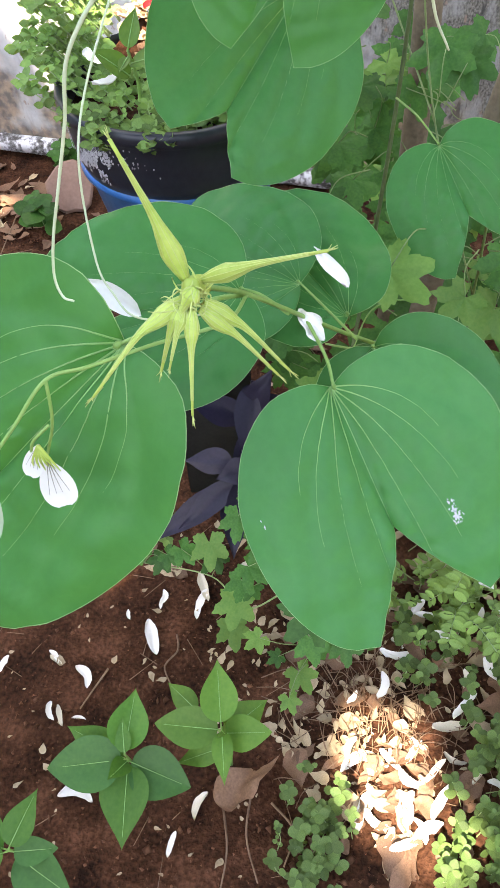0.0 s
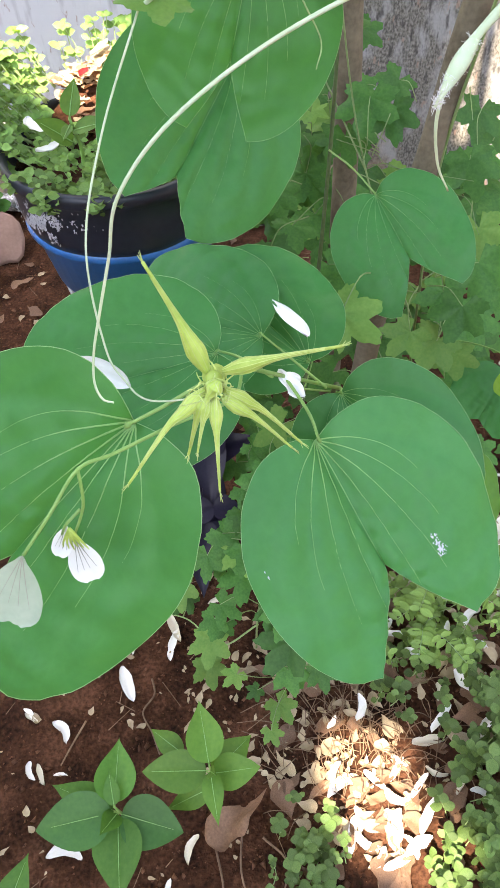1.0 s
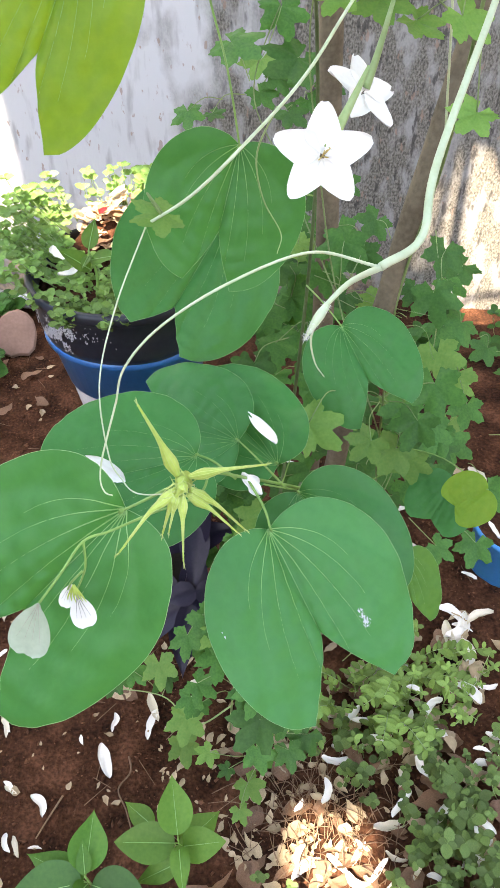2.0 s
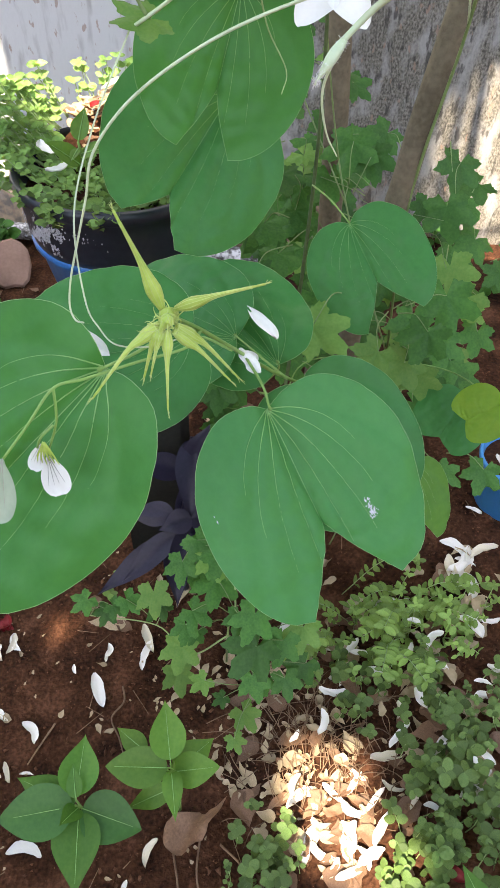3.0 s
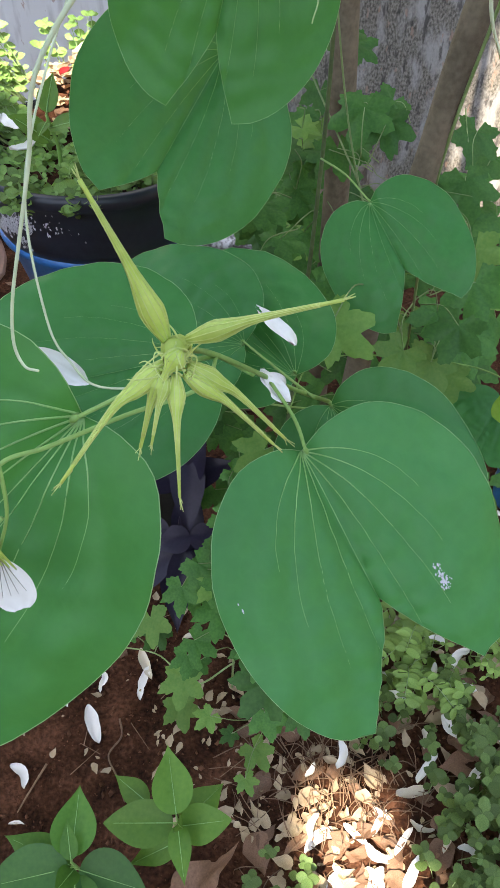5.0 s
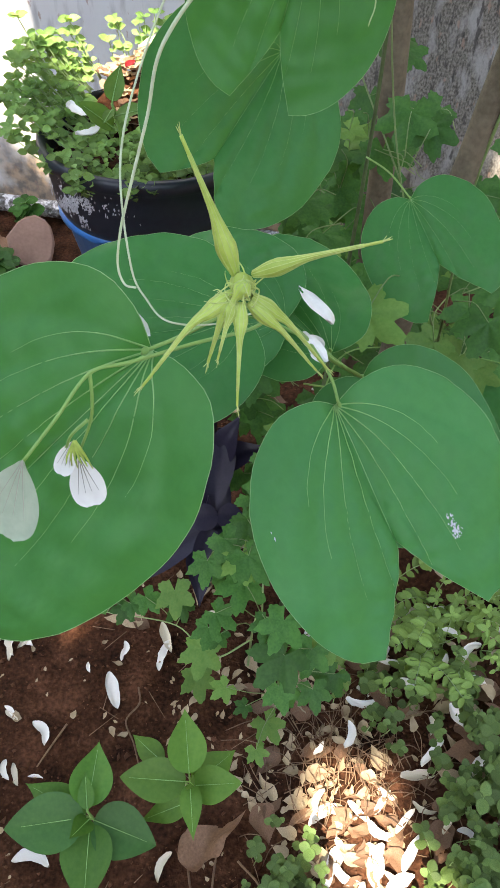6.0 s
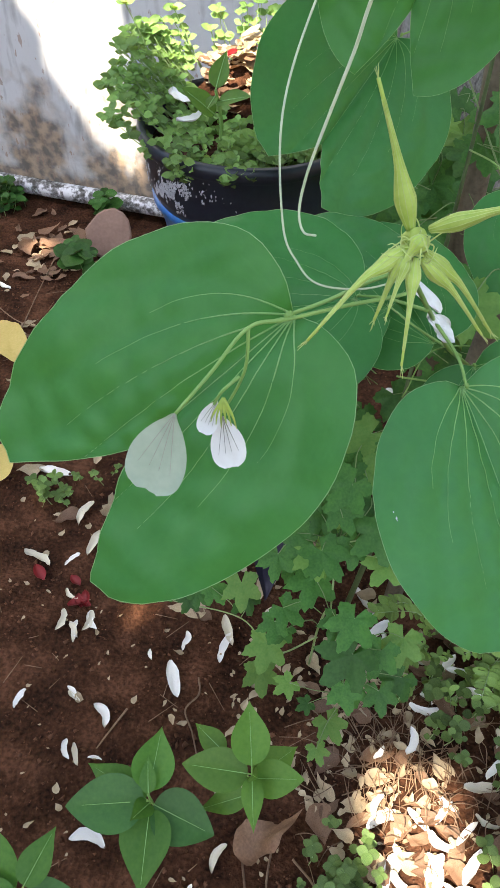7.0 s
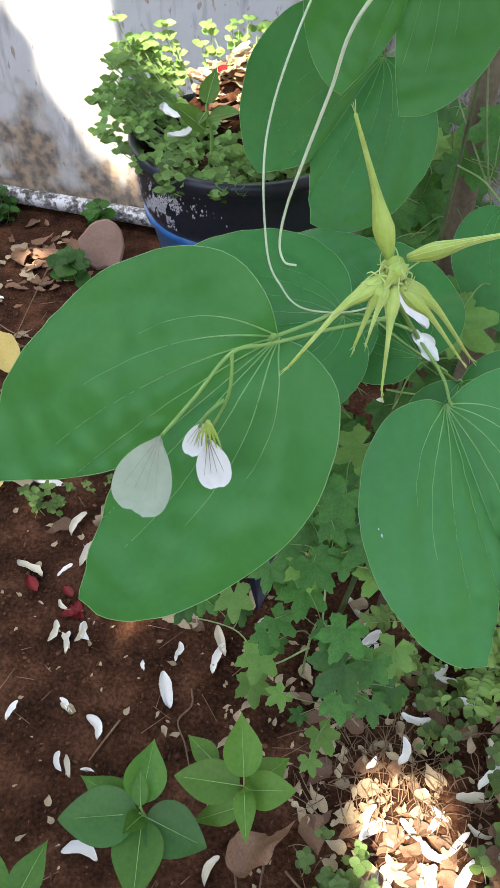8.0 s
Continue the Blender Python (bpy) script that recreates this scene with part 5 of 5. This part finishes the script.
blue_pot = thing("blue_pot", "small bright blue plastic pot with soil and petals", "pot", at=(0.660, 1.14, 0.113))
bpy.context.view_layer.update()
part("body", lathe([(0.0, 0.0), (0.052, 0.0), (0.055, 0.004), (0.064, 0.10), (0.068, 0.102), (0.068, 0.110), (0.064, 0.111), (0.061, 0.102), (0.059, 0.09)], 40), POT_BLUE, blue_pot)
part("soil", lathe([(0.0, 0.093), (0.03, 0.095), (0.0595, 0.091)], 24, 0.005), SOIL, blue_pot)

# ---- litter on the soil ----
def curled(shape, bend, roll, seed):
    """Bends a flat petal sideways into a crescent and rolls its end over, with a ragged edge."""
    out = []
    for v in shape[0]:
        x, y, z = v
        ragged = 1 + 0.22 * noise.noise((x * 9 + seed, y * 6, seed))
        out.append(Vector((x * ragged + bend * (y * y - 0.1), y - 0.5 * bend * x * y, z + roll * max(0.0, y) ** 2 + 0.05 * noise.noise((x * 5, y * 4, seed)))))
    return out, shape[1]


def strap_petal(width, cup, seed, nv=10, nu=6):
    """A wilted petal: a strap with narrowed ends and cupped sides, crumpled along its length."""
    verts, faces = [], []
    for i in range(nv + 1):
        v = 0.5 - 0.5 * math.cos(math.pi * i / nv)
        w = width / 2 * max(0.003, 1 - abs(2 * v - 1) ** 2.5) ** 0.6 * (0.80 + 0.4 * v + 0.42 * noise.noise((v * 4, seed, 0.0)))
        for j in range(nu + 1):
            u = j / nu * 2 - 1
            verts.append(Vector((u * w, v - 0.5, cup * width * u * u + 0.06 * noise.noise((u * 1.6 + seed, v * 5, seed * 3.3)))))
    for i in range(nv):
        for j in range(nu):
            q = i * (nu + 1) + j
            faces.append((q, q + 1, q + nu + 2, q + nu + 1))
    return verts, faces


FALLEN = []
for k in range(12):
    FALLEN.append(mesh_of("fallen_petal", *curled(strap_petal(0.25 + 0.035 * (k % 4), 0.18 + 0.16 * (k % 2), 5.0 + k), (0.1, 0.8, -0.9, 0.35, -0.55)[k % 5], (0.1, 0.5, -0.1, 0.3)[k % 4], 2.0 * k), PETAL_CREAM if k % 4 == 1 else PETAL))


def lay(x, y, angle, size, rnd, lift=0.004, meshes=None, name="fallen_petal", label="white fallen petal lying on the soil", category="petal", group="white petals fallen on the soil"):
    ob = tagged(new(name, rnd.choice(meshes or FALLEN)), label, category, group)
    a = radians(angle - 90)
    n = Vector((ground_height(x - 0.01, y) - ground_height(x + 0.01, y), ground_height(x, y - 0.01) - ground_height(x, y + 0.01), 0.02)).normalized()
    ob.matrix_world = axes((x, y, ground_height(x, y) + lift), (-math.sin(a), math.cos(a), rnd.uniform(-0.05, 0.12)), n + Vector((rnd.uniform(-0.25, 0.25), rnd.uniform(-0.25, 0.25), 0))) @ Matrix.Diagonal((size, size, size, 1))
    return ob


PETALS_BED = [
    (-0.076, 0.786, 127, 0.043), (0.009, 0.853, 111, 0.056), (-0.123, 0.806, 153, 0.026), (0.075, 0.909, 76, 0.049), (-0.136, 0.924, 78, 0.039),
    (-0.153, 0.905, 111, 0.039), (0.015, 0.911, 78, 0.029), (-0.112, 0.732, 112, 0.032), (-0.096, 0.728, 112, 0.035), (-0.070, 0.727, 180, 0.023),
    (-0.053, 0.633, 176, 0.047), (0.109, 0.630, 67, 0.042), (0.080, 0.584, 79, 0.036), (-0.031, 0.884, 108, 0.019), (0.420, 0.729, 193, 0.052),
    (0.346, 0.904, 147, 0.054), (0.313, 0.888, 73, 0.043), (0.369, 0.849, 153, 0.041), (0.493, 0.788, 67, 0.034), (0.466, 0.604, 70, 0.039),
    (0.464, 0.661, 147, 0.029), (0.444, 0.671, 53, 0.030), (0.399, 0.680, 48, 0.044),
]
PETALS_HEAP = [
    (0.307, 0.695, 24, 0.051), (0.347, 0.694, 139, 0.044), (0.375, 0.704, 54, 0.042), (0.312, 0.634, 76, 0.048), (0.328, 0.624, 147, 0.042),
    (0.323, 0.650, 91, 0.039), (0.365, 0.632, 79, 0.050), (0.339, 0.604, 43, 0.039), (0.420, 0.690, 162, 0.035), (0.380, 0.714, 142, 0.030),
    (0.555, 1.037, 135, 0.051), (0.542, 0.993, 96, 0.057), (0.558, 1.011, 47, 0.058), (0.565, 0.966, 87, 0.047), (0.567, 1.015, 162, 0.040),
    (0.582, 0.910, 179, 0.037), (0.549, 0.794, 171, 0.037), (0.493, 0.792, 54, 0.032), (0.536, 0.649, 42, 0.035),
]
PETALS_LEFT = [
    (-0.245, 1.021, 161, 0.051), (-0.193, 1.030, 52, 0.036), (-0.167, 1.062, 79, 0.047), (-0.177, 0.920, 84, 0.040), (-0.152, 0.910, 107, 0.034),
    (-0.132, 0.927, 119, 0.040), (-0.126, 0.812, 133, 0.031), (-0.398, 1.393, 122, 0.067), (-0.198, 1.120, 70, 0.047), (-0.198, 0.794, 73, 0.034),
    (-0.176, 0.965, 148, 0.030), (0.017, 0.916, 82, 0.029), (0.077, 0.935, 112, 0.048), (0.141, 0.977, 2, 0.033), (-0.274, 1.202, 175, 0.063),
    (-0.564, 1.735, 159, 0.039), (0.513, 1.160, 81, 0.048),
]
rnd = random.Random(40)
for row in PETALS_BED + PETALS_HEAP + PETALS_LEFT:
    lay(*row[:3], row[3] * (0.85 if row[3] < 0.045 else 1.0), rnd, lift=0.006)
for _ in range(34):
    lay(rnd.uniform(0.28, 0.62), rnd.uniform(0.66, 0.95), rnd.uniform(0, 360), rnd.uniform(0.022, 0.045), rnd, lift=rnd.uniform(0.01, 0.03))
for _ in range(26):
    lay(rnd.uniform(0.22, 0.8), rnd.uniform(0.85, 1.5), rnd.uniform(0, 360), rnd.uniform(0.025, 0.05), rnd, lift=rnd.uniform(0.006, 0.02))
for _ in range(6):
    lay(rnd.gauss(0.36, 0.03), rnd.gauss(0.63, 0.04), rnd.uniform(0, 360), rnd.uniform(0.032, 0.046), rnd, lift=0.010)
lay(0.012, 1.104, 140, 0.036, rnd, lift=0.716 - ground_height(0.012, 1.104))
lay(0.024, 1.088, 30, 0.026, rnd, lift=0.702 - ground_height(0.024, 1.088))
lay(0.066, 1.205, 60, 0.030, rnd, lift=0.742 - ground_height(0.066, 1.205))
lay(0.62, 1.12, 110, 0.04, rnd, lift=0.225 - ground_height(0.62, 1.12))

def crumpled(width, wild, seed, nv=9, nu=4):
    """A dead leaf one unit long: pointed, folded along its rib, its blade buckled and its edge torn."""
    verts, faces = pointed_leaf_shape(1.0, width, 0.35, 0.0, seed, nv, nu)
    out = []
    for x, y, z in verts:
        y -= 0.5
        torn = 1 + wild * 0.9 * noise.noise((x * 7 + seed, y * 7, seed))
        out.append(Vector((x * torn + wild * 0.35 * noise.noise((y * 3, seed, 1.0)), y, z + wild * (0.55 * noise.noise((x * 4 + seed, y * 3, 2.0)) + 0.5 * (y * y - 0.1)))))
    return out, faces


OLD = [mesh_of("dry_leaf", *crumpled(0.36 + 0.09 * (k % 3), 0.22 + 0.10 * (k % 4), 15.0 + 3.3 * k), (DRY, DRY_PALE)[k % 2]) for k in range(12)]
BROWN, PALE = OLD[0::2], OLD[1::2]
SCRAPS = [mesh_of("dry_leaf", *crumpled(0.44 + 0.12 * (k % 3), 0.30, 45.0 + 2.1 * k, 9, 4), (DRY_PALE, DRY)[k % 3 == 2]) for k in range(9)]


def dry(x, y, angle, size, meshes, label, lift=0.006):
    return lay(x, y, angle, size, rnd, lift, meshes, "dry_leaf", label, "leaf", "dry leaves on the soil")


LITTER = []


def strew(x, y, angle, size, lift=0.006):
    """One scrap of the joined litter."""
    shape = rnd.choice(STREWN)
    a = radians(angle)
    m = axes((x, y, ground_height(x, y) + lift), (math.cos(a), math.sin(a), rnd.uniform(-0.05, 0.12)), (rnd.uniform(-0.3, 0.3), rnd.uniform(-0.3, 0.3), 1)) @ Matrix.Diagonal((size, size, size, 1))
    LITTER.append(moved(shape, m))


STREWN = [crumpled(0.40 + 0.14 * (k % 3), 0.30, 75.0 + 1.7 * k, 8, 4) for k in range(8)]
dry(0.008, 0.965, 177, 0.062, PALE, "pale tan dead leaf")
dry(0.03, 0.955, 150, 0.04, BROWN, "small brown dead leaf")
def oval_blade():
    """A plain oval leaf one unit long, cupped along its middle."""
    verts, faces = [(0, 0, 0)], []
    for ring in (0.5, 1.0):
        for q in range(24):
            a = math.tau * q / 24
            x, y = 0.225 * ring * math.sin(a), 0.5 * ring * math.cos(a)
            verts.append((x, y, 0.9 * x * x + 0.06 * noise.noise((x * 5, y * 4, 2.0)) - 0.12 * y * y))
    faces += [(0, 1 + q, 1 + (q + 1) % 24) for q in range(24)]
    faces += [(1 + q, 25 + q, 25 + (q + 1) % 24, 1 + (q + 1) % 24) for q in range(24)]
    return verts, faces


BROAD_LEAF = [mesh_of("dry_leaf", *crumpled(0.46, 0.40, 8.0, 18, 8), DRY)]
dry(0.170, 0.662, 38, 0.100, BROAD_LEAF, "large brown dead leaf on bare soil", 0.012)
for x, y, angle, size in ((-0.50, 1.93, 20, 0.085), (-0.455, 1.97, 110, 0.070), (-0.535, 1.985, 60, 0.075), (-0.445, 1.895, 160, 0.060), (-0.57, 1.91, 95, 0.08), (-0.30, 1.80, 40, 0.06), (-0.26, 1.70, 130, 0.055), (-0.33, 1.66, 70, 0.06)):
    dry(x, y, angle, size, BROWN, "large crumpled orange-brown dead leaf by the wall", 0.014)
YELLOW_LEAF = [mesh_of("dry_leaf", *oval_blade(), YELLOW)]
dry(-0.482, 1.54, 128, 0.155, YELLOW_LEAF, "yellow fallen leaf on bare soil", 0.022)
dry(-0.372, 1.204, 110, 0.095, YELLOW_LEAF, "yellow fallen leaf on bare soil", 0.018)
for _ in range(85):
    dry(rnd.gauss(0.42, 0.12), rnd.gauss(0.78, 0.12), rnd.uniform(0, 360), rnd.uniform(0.02, 0.055), BROWN if rnd.random() < 0.35 else SCRAPS, "small brown dead leaf in the litter")
for _ in range(45):
    dry(rnd.uniform(-0.6, 0.7), rnd.uniform(0.9, 1.95), rnd.uniform(0, 360), rnd.uniform(0.02, 0.06), BROWN if rnd.random() < 0.7 else PALE, "small brown dead leaf in the litter")
for _ in range(46):
    dry(rnd.gauss(0.35, 0.04), rnd.gauss(0.655, 0.05), rnd.uniform(0, 360), rnd.uniform(0.022, 0.046), BROWN if rnd.random() < 0.8 else PALE, "tan dead leaf in the sunlit litter", rnd.uniform(0.002, 0.006))
for _ in range(60):
    strew(rnd.gauss(0.345, 0.045), rnd.gauss(0.66, 0.06), rnd.uniform(0, 360), rnd.uniform(0.006, 0.012), rnd.uniform(0.003, 0.007))
for _ in range(150):
    strew(rnd.uniform(0.10, 0.36), rnd.uniform(0.70, 0.95), rnd.uniform(0, 360), rnd.uniform(0.007, 0.024), rnd.uniform(0.003, 0.010))
for _ in range(60):
    strew(rnd.uniform(0.27, 0.62), rnd.uniform(0.70, 1.05), rnd.uniform(0, 360), rnd.uniform(0.015, 0.04), rnd.uniform(0.006, 0.02))
for _ in range(30):
    strew(rnd.uniform(-0.65, -0.25), rnd.uniform(1.2, 2.0), rnd.uniform(0, 360), rnd.uniform(0.008, 0.028))
for _ in range(55):
    dry(rnd.gauss(-0.50, 0.07), rnd.gauss(1.90, 0.08), rnd.uniform(0, 360), rnd.uniform(0.02, 0.06), BROWN if rnd.random() < 0.7 else SCRAPS, "crumpled brown dead leaf near the wall")
for _ in range(190):
    strew(rnd.uniform(-0.35, 0.25), rnd.uniform(0.5, 1.15), rnd.uniform(0, 360), rnd.uniform(0.004, 0.009) if rnd.random() < 0.75 else rnd.uniform(0.010, 0.018))
for _ in range(75):
    a, r = rnd.uniform(0, 6.28), 0.043 * math.sqrt(rnd.random())
    x, y = 0.057 + r * math.cos(a), 1.190 + r * math.sin(a)
    dry(x, y, rnd.uniform(0, 360), rnd.uniform(0.014, 0.032), SCRAPS, "pale dead leaf lying in the tub", tub_soil(x, y) + rnd.uniform(0.003, 0.016) - ground_height(x, y))
tagged(new("leaf_litter", mesh_of("leaf_litter", *joined(LITTER), DRY_PALE)), "small pale crumpled scraps of dry leaf", "leaf litter", kind="stuff")
RED_MESH = [mesh_of("red_petal", *petal_shape((0, -0.5, 0), (0, 0.5, 0), 0.6, (0, 0, 1), 0.3, 6, 4, 0.5, 0.1, 50.0), RED)]
for x, y, s, lift in ((-0.162, 0.954, 0.030, 0.006), (-0.236, 0.997, 0.030, 0.006), (-0.177, 0.993, 0.024, 0.006), (-0.152, 0.965, 0.026, 0.006), (-0.161, 0.960, 0.025, 0.004), (-0.150, 0.955, 0.018, 0.004), (-0.455, 1.36, 0.03, 0.004), (0.455, 0.592, 0.03, 0.008), (0.475, 0.585, 0.025, 0.008), (0.052, 1.178, 0.013, 0.733), (-0.47, 1.42, 0.02, 0.004)):
    lay(x, y, rnd.uniform(0, 360), s, rnd, lift - (ground_height(x, y) if lift > 0.5 else 0), RED_MESH, "red_petal", "crumpled dark red fallen petal", "petal", "red petals")

TWIG_PATHS = [[(0.045, 0.86), (0.05, 0.835), (0.035, 0.81), (0.05, 0.78), (0.062, 0.75)], [(-0.045, 0.80), (-0.062, 0.765), (-0.072, 0.74)], [(-0.62, 1.72), (-0.5, 1.62), (-0.42, 1.6)], [(-0.49, 1.9), (-0.48, 1.7), (-0.47, 1.5)], [(0.14, 0.63), (0.15, 0.58), (0.145, 0.53)], [(0.175, 0.66), (0.172, 0.6), (0.19, 0.55)], [(0.2, 0.64), (0.23, 0.61), (0.22, 0.57)]]
for path in TWIG_PATHS:
    pts = [(x, y, ground_height(x, y) + 0.005) for x, y in path]
    tagged(new("twig", mesh_of("twig", *tube(pts, 0.0016, 0.0010, 5, 6), TWIG)), "thin dry brown twig on the soil", "twig", "twigs on the soil")
straws = []
for _ in range(240):
    x, y = rnd.gauss(0.335, 0.055), rnd.gauss(0.745, 0.05)
    a, s = rnd.gauss(1.5, 0.8), rnd.uniform(0.02, 0.06)
    e = (x + s * math.cos(a), y + s * math.sin(a))
    straws.append(tube([(x, y, ground_height(x, y) + 0.003), ((x + e[0]) / 2 + rnd.uniform(-0.008, 0.008), (y + e[1]) / 2, ground_height(x, y) + rnd.uniform(0.006, 0.02)), (*e, ground_height(*e) + 0.003)], 0.0008, 0.0005, 4, 3))
for _ in range(160):
    x, y = rnd.uniform(-0.5, 0.6), rnd.uniform(0.5, 1.9)
    a, s = rnd.uniform(0, 6.28), rnd.uniform(0.01, 0.05)
    e = (x + s * math.cos(a), y + s * math.sin(a))
    straws.append(tube([(x, y, ground_height(x, y) + 0.002), (*e, ground_height(*e) + 0.004)], 0.0007, 0.0004, 4, 0))
tagged(new("straw", mesh_of("straw", *joined(straws), TWIG)), "scattered dry brown straw and rootlets on the soil", "straw", kind="stuff")


def crumbs():
    verts, faces = [], []
    for _ in range(15000):
        x, y = rnd.uniform(-0.65, 0.7), rnd.uniform(0.42, 1.9)
        s = min(0.0005 + rnd.expovariate(1 / 0.0010), 0.0055)
        c = Vector((x, y, ground_height(x, y) + s * 0.3))
        k = len(verts)
        for p in ((1, 0, 0), (-1, 0, 0), (0, 1, 0), (0, -1, 0), (0, 0, 0.9), (0, 0, -0.9)):
            verts.append(c + Vector(p) * s * rnd.uniform(0.4, 1.4) + Vector((rnd.uniform(-0.4, 0.4), rnd.uniform(-0.4, 0.4), rnd.uniform(-0.2, 0.2))) * s)
        for q in ((0, 2, 4), (2, 1, 4), (1, 3, 4), (3, 0, 4), (2, 0, 5), (1, 2, 5), (3, 1, 5), (0, 3, 5)):
            faces.append(tuple(k + i for i in q))
    tagged(new("soil_crumbs", mesh_of("soil_crumbs", verts, faces, CRUMB)), "loose crumbs of reddish soil", "soil", kind="stuff")


crumbs()


# ---- ground cover ----
def cover(name, label, spots, material, size, shoots, seed, height=(0.015, 0.05), wide=0.8):
    rnd = random.Random(seed)
    poses, stems = [], []
    top = thing(name, label, "ground cover", kind="stuff", at=(spots[0][0], spots[0][1], ground_height(*spots[0][:2])))
    bpy.context.view_layer.update()
    for _ in range(shoots):
        cx, cy, rx, ry = rnd.choice(spots)
        x, y = rnd.gauss(cx, rx), rnd.gauss(cy, ry)
        leaves, st = herb_shoot((x, y, ground_height(x, y)), rnd.uniform(*height), (rnd.uniform(-0.02, 0.02), rnd.uniform(-0.02, 0.02)), rnd.randint(2, 3), size * rnd.uniform(0.6, 1.3), rnd, wide)
        poses += leaves
        stems.append(st)
    leafage(top, poses, stems, material)


cover("clover_cover", "low green ground cover with small round leaves", [(0.49, 0.77, 0.03, 0.035), (0.53, 0.71, 0.04, 0.04)], HERB, 0.0135, 44, 51, wide=0.88)
cover("clover_cover", "low green ground cover with small round leaves", [(0.48, 0.63, 0.025, 0.04), (0.55, 0.62, 0.04, 0.04)], HERB, 0.0135, 44, 58, wide=0.88)
cover("clover_cover", "low green ground cover with small round leaves", [(0.60, 0.80, 0.05, 0.05), (0.47, 0.70, 0.02, 0.03)], HERB, 0.0135, 36, 59, wide=0.88)
cover("clover_cover", "loose green ground cover beside the sunlit litter", [(0.445, 0.60, 0.022, 0.03), (0.42, 0.575, 0.02, 0.02), (0.47, 0.665, 0.02, 0.03)], HERB, 0.0125, 42, 60, wide=0.88)
cover("herb_patch", "patch of small round-leaved weeds in the litter", [(0.36, 0.80, 0.02, 0.025), (0.35, 0.85, 0.03, 0.03), (0.40, 0.80, 0.03, 0.03)], HERB, 0.016, 15, 52, wide=1.0)
cover("herb_patch", "pale green patch of small weeds on the soil", [(0.25, 0.625, 0.02, 0.03), (0.255, 0.585, 0.02, 0.025)], HERB, 0.012, 40, 53, wide=1.0)
cover("bright_weeds", "bright yellow-green small-leaved weeds among fallen petals", [(0.37, 0.90, 0.04, 0.035), (0.44, 0.91, 0.045, 0.035), (0.51, 0.92, 0.04, 0.03), (0.42, 0.85, 0.04, 0.02)], PINNATE, 0.013, 44, 56, (0.02, 0.07), 0.6)
cover("weed_patch", "low weeds along the foot of the wall", [(-0.415, 2.06, 0.016, 0.010), (-0.70, 2.08, 0.03, 0.03), (0.55, 1.75, 0.2, 0.1), (0.55, 1.75, 0.2, 0.1)], VINE_LEAF, 0.033, 40, 54, (0.02, 0.08))
cover("weed_patch", "dark round-leaved weed on bare soil by the wall", [(-0.410, 1.816, 0.02, 0.02)], VINE_LEAF, 0.042, 5, 57, (0.03, 0.06), 0.95)
cover("weed_patch", "small weeds at the edge of the bare soil", [(-0.20, 1.19, 0.025, 0.03), (-0.26, 1.15, 0.02, 0.02), (0.0, 0.97, 0.04, 0.02)], HERB_POT, 0.014, 14, 55)


LEAFLET = mesh_of("leaflet", *oval_leaf(1.0, 1.0), PINNATE)


def fronds():
    rnd = random.Random(61)
    plant = thing("feathery_plant", "bright green plant with feathery rows of small leaflets", "plant", at=(0.46, 0.98, 0.05))
    bpy.context.view_layer.update()
    for k in range(26):
        o = Vector((0.44 + rnd.uniform(-0.09, 0.08), 0.94 + rnd.uniform(-0.06, 0.05), 0.06))
        a = rnd.uniform(-3.0, 0.3)
        d = Vector((math.cos(a) * 0.10, math.sin(a) * 0.075, rnd.uniform(0.02, 0.09))) * rnd.uniform(0.8, 1.25)
        mid = o + d * 0.5 + Vector((0, 0, 0.03))
        line = spline([o, mid, o + d], 6)
        leaves = []
        for j, c in enumerate(line[2:]):
            way = (line[min(j + 3, len(line) - 1)] - line[j + 1]).normalized()
            for sgn in (-1, 1):
                out = way.cross(Vector((0, 0, 1))).normalized() * sgn + way * rnd.uniform(0.1, 1.0)
                sz = rnd.uniform(0.011, 0.021)
                leaves.append(axes(c, out, (rnd.uniform(-0.8, 0.8), rnd.uniform(-0.9, 0.3), 1)) @ Matrix.Diagonal((sz * 0.58, sz, sz, 1)))
        frond = free("frond", tube([o, mid, o + d], 0.0009, 0.0005, 5, 6), VINE_STEM, plant)
        for q in leaves:
            free("leaflet", LEAFLET, None, frond).matrix_world = q


fronds()
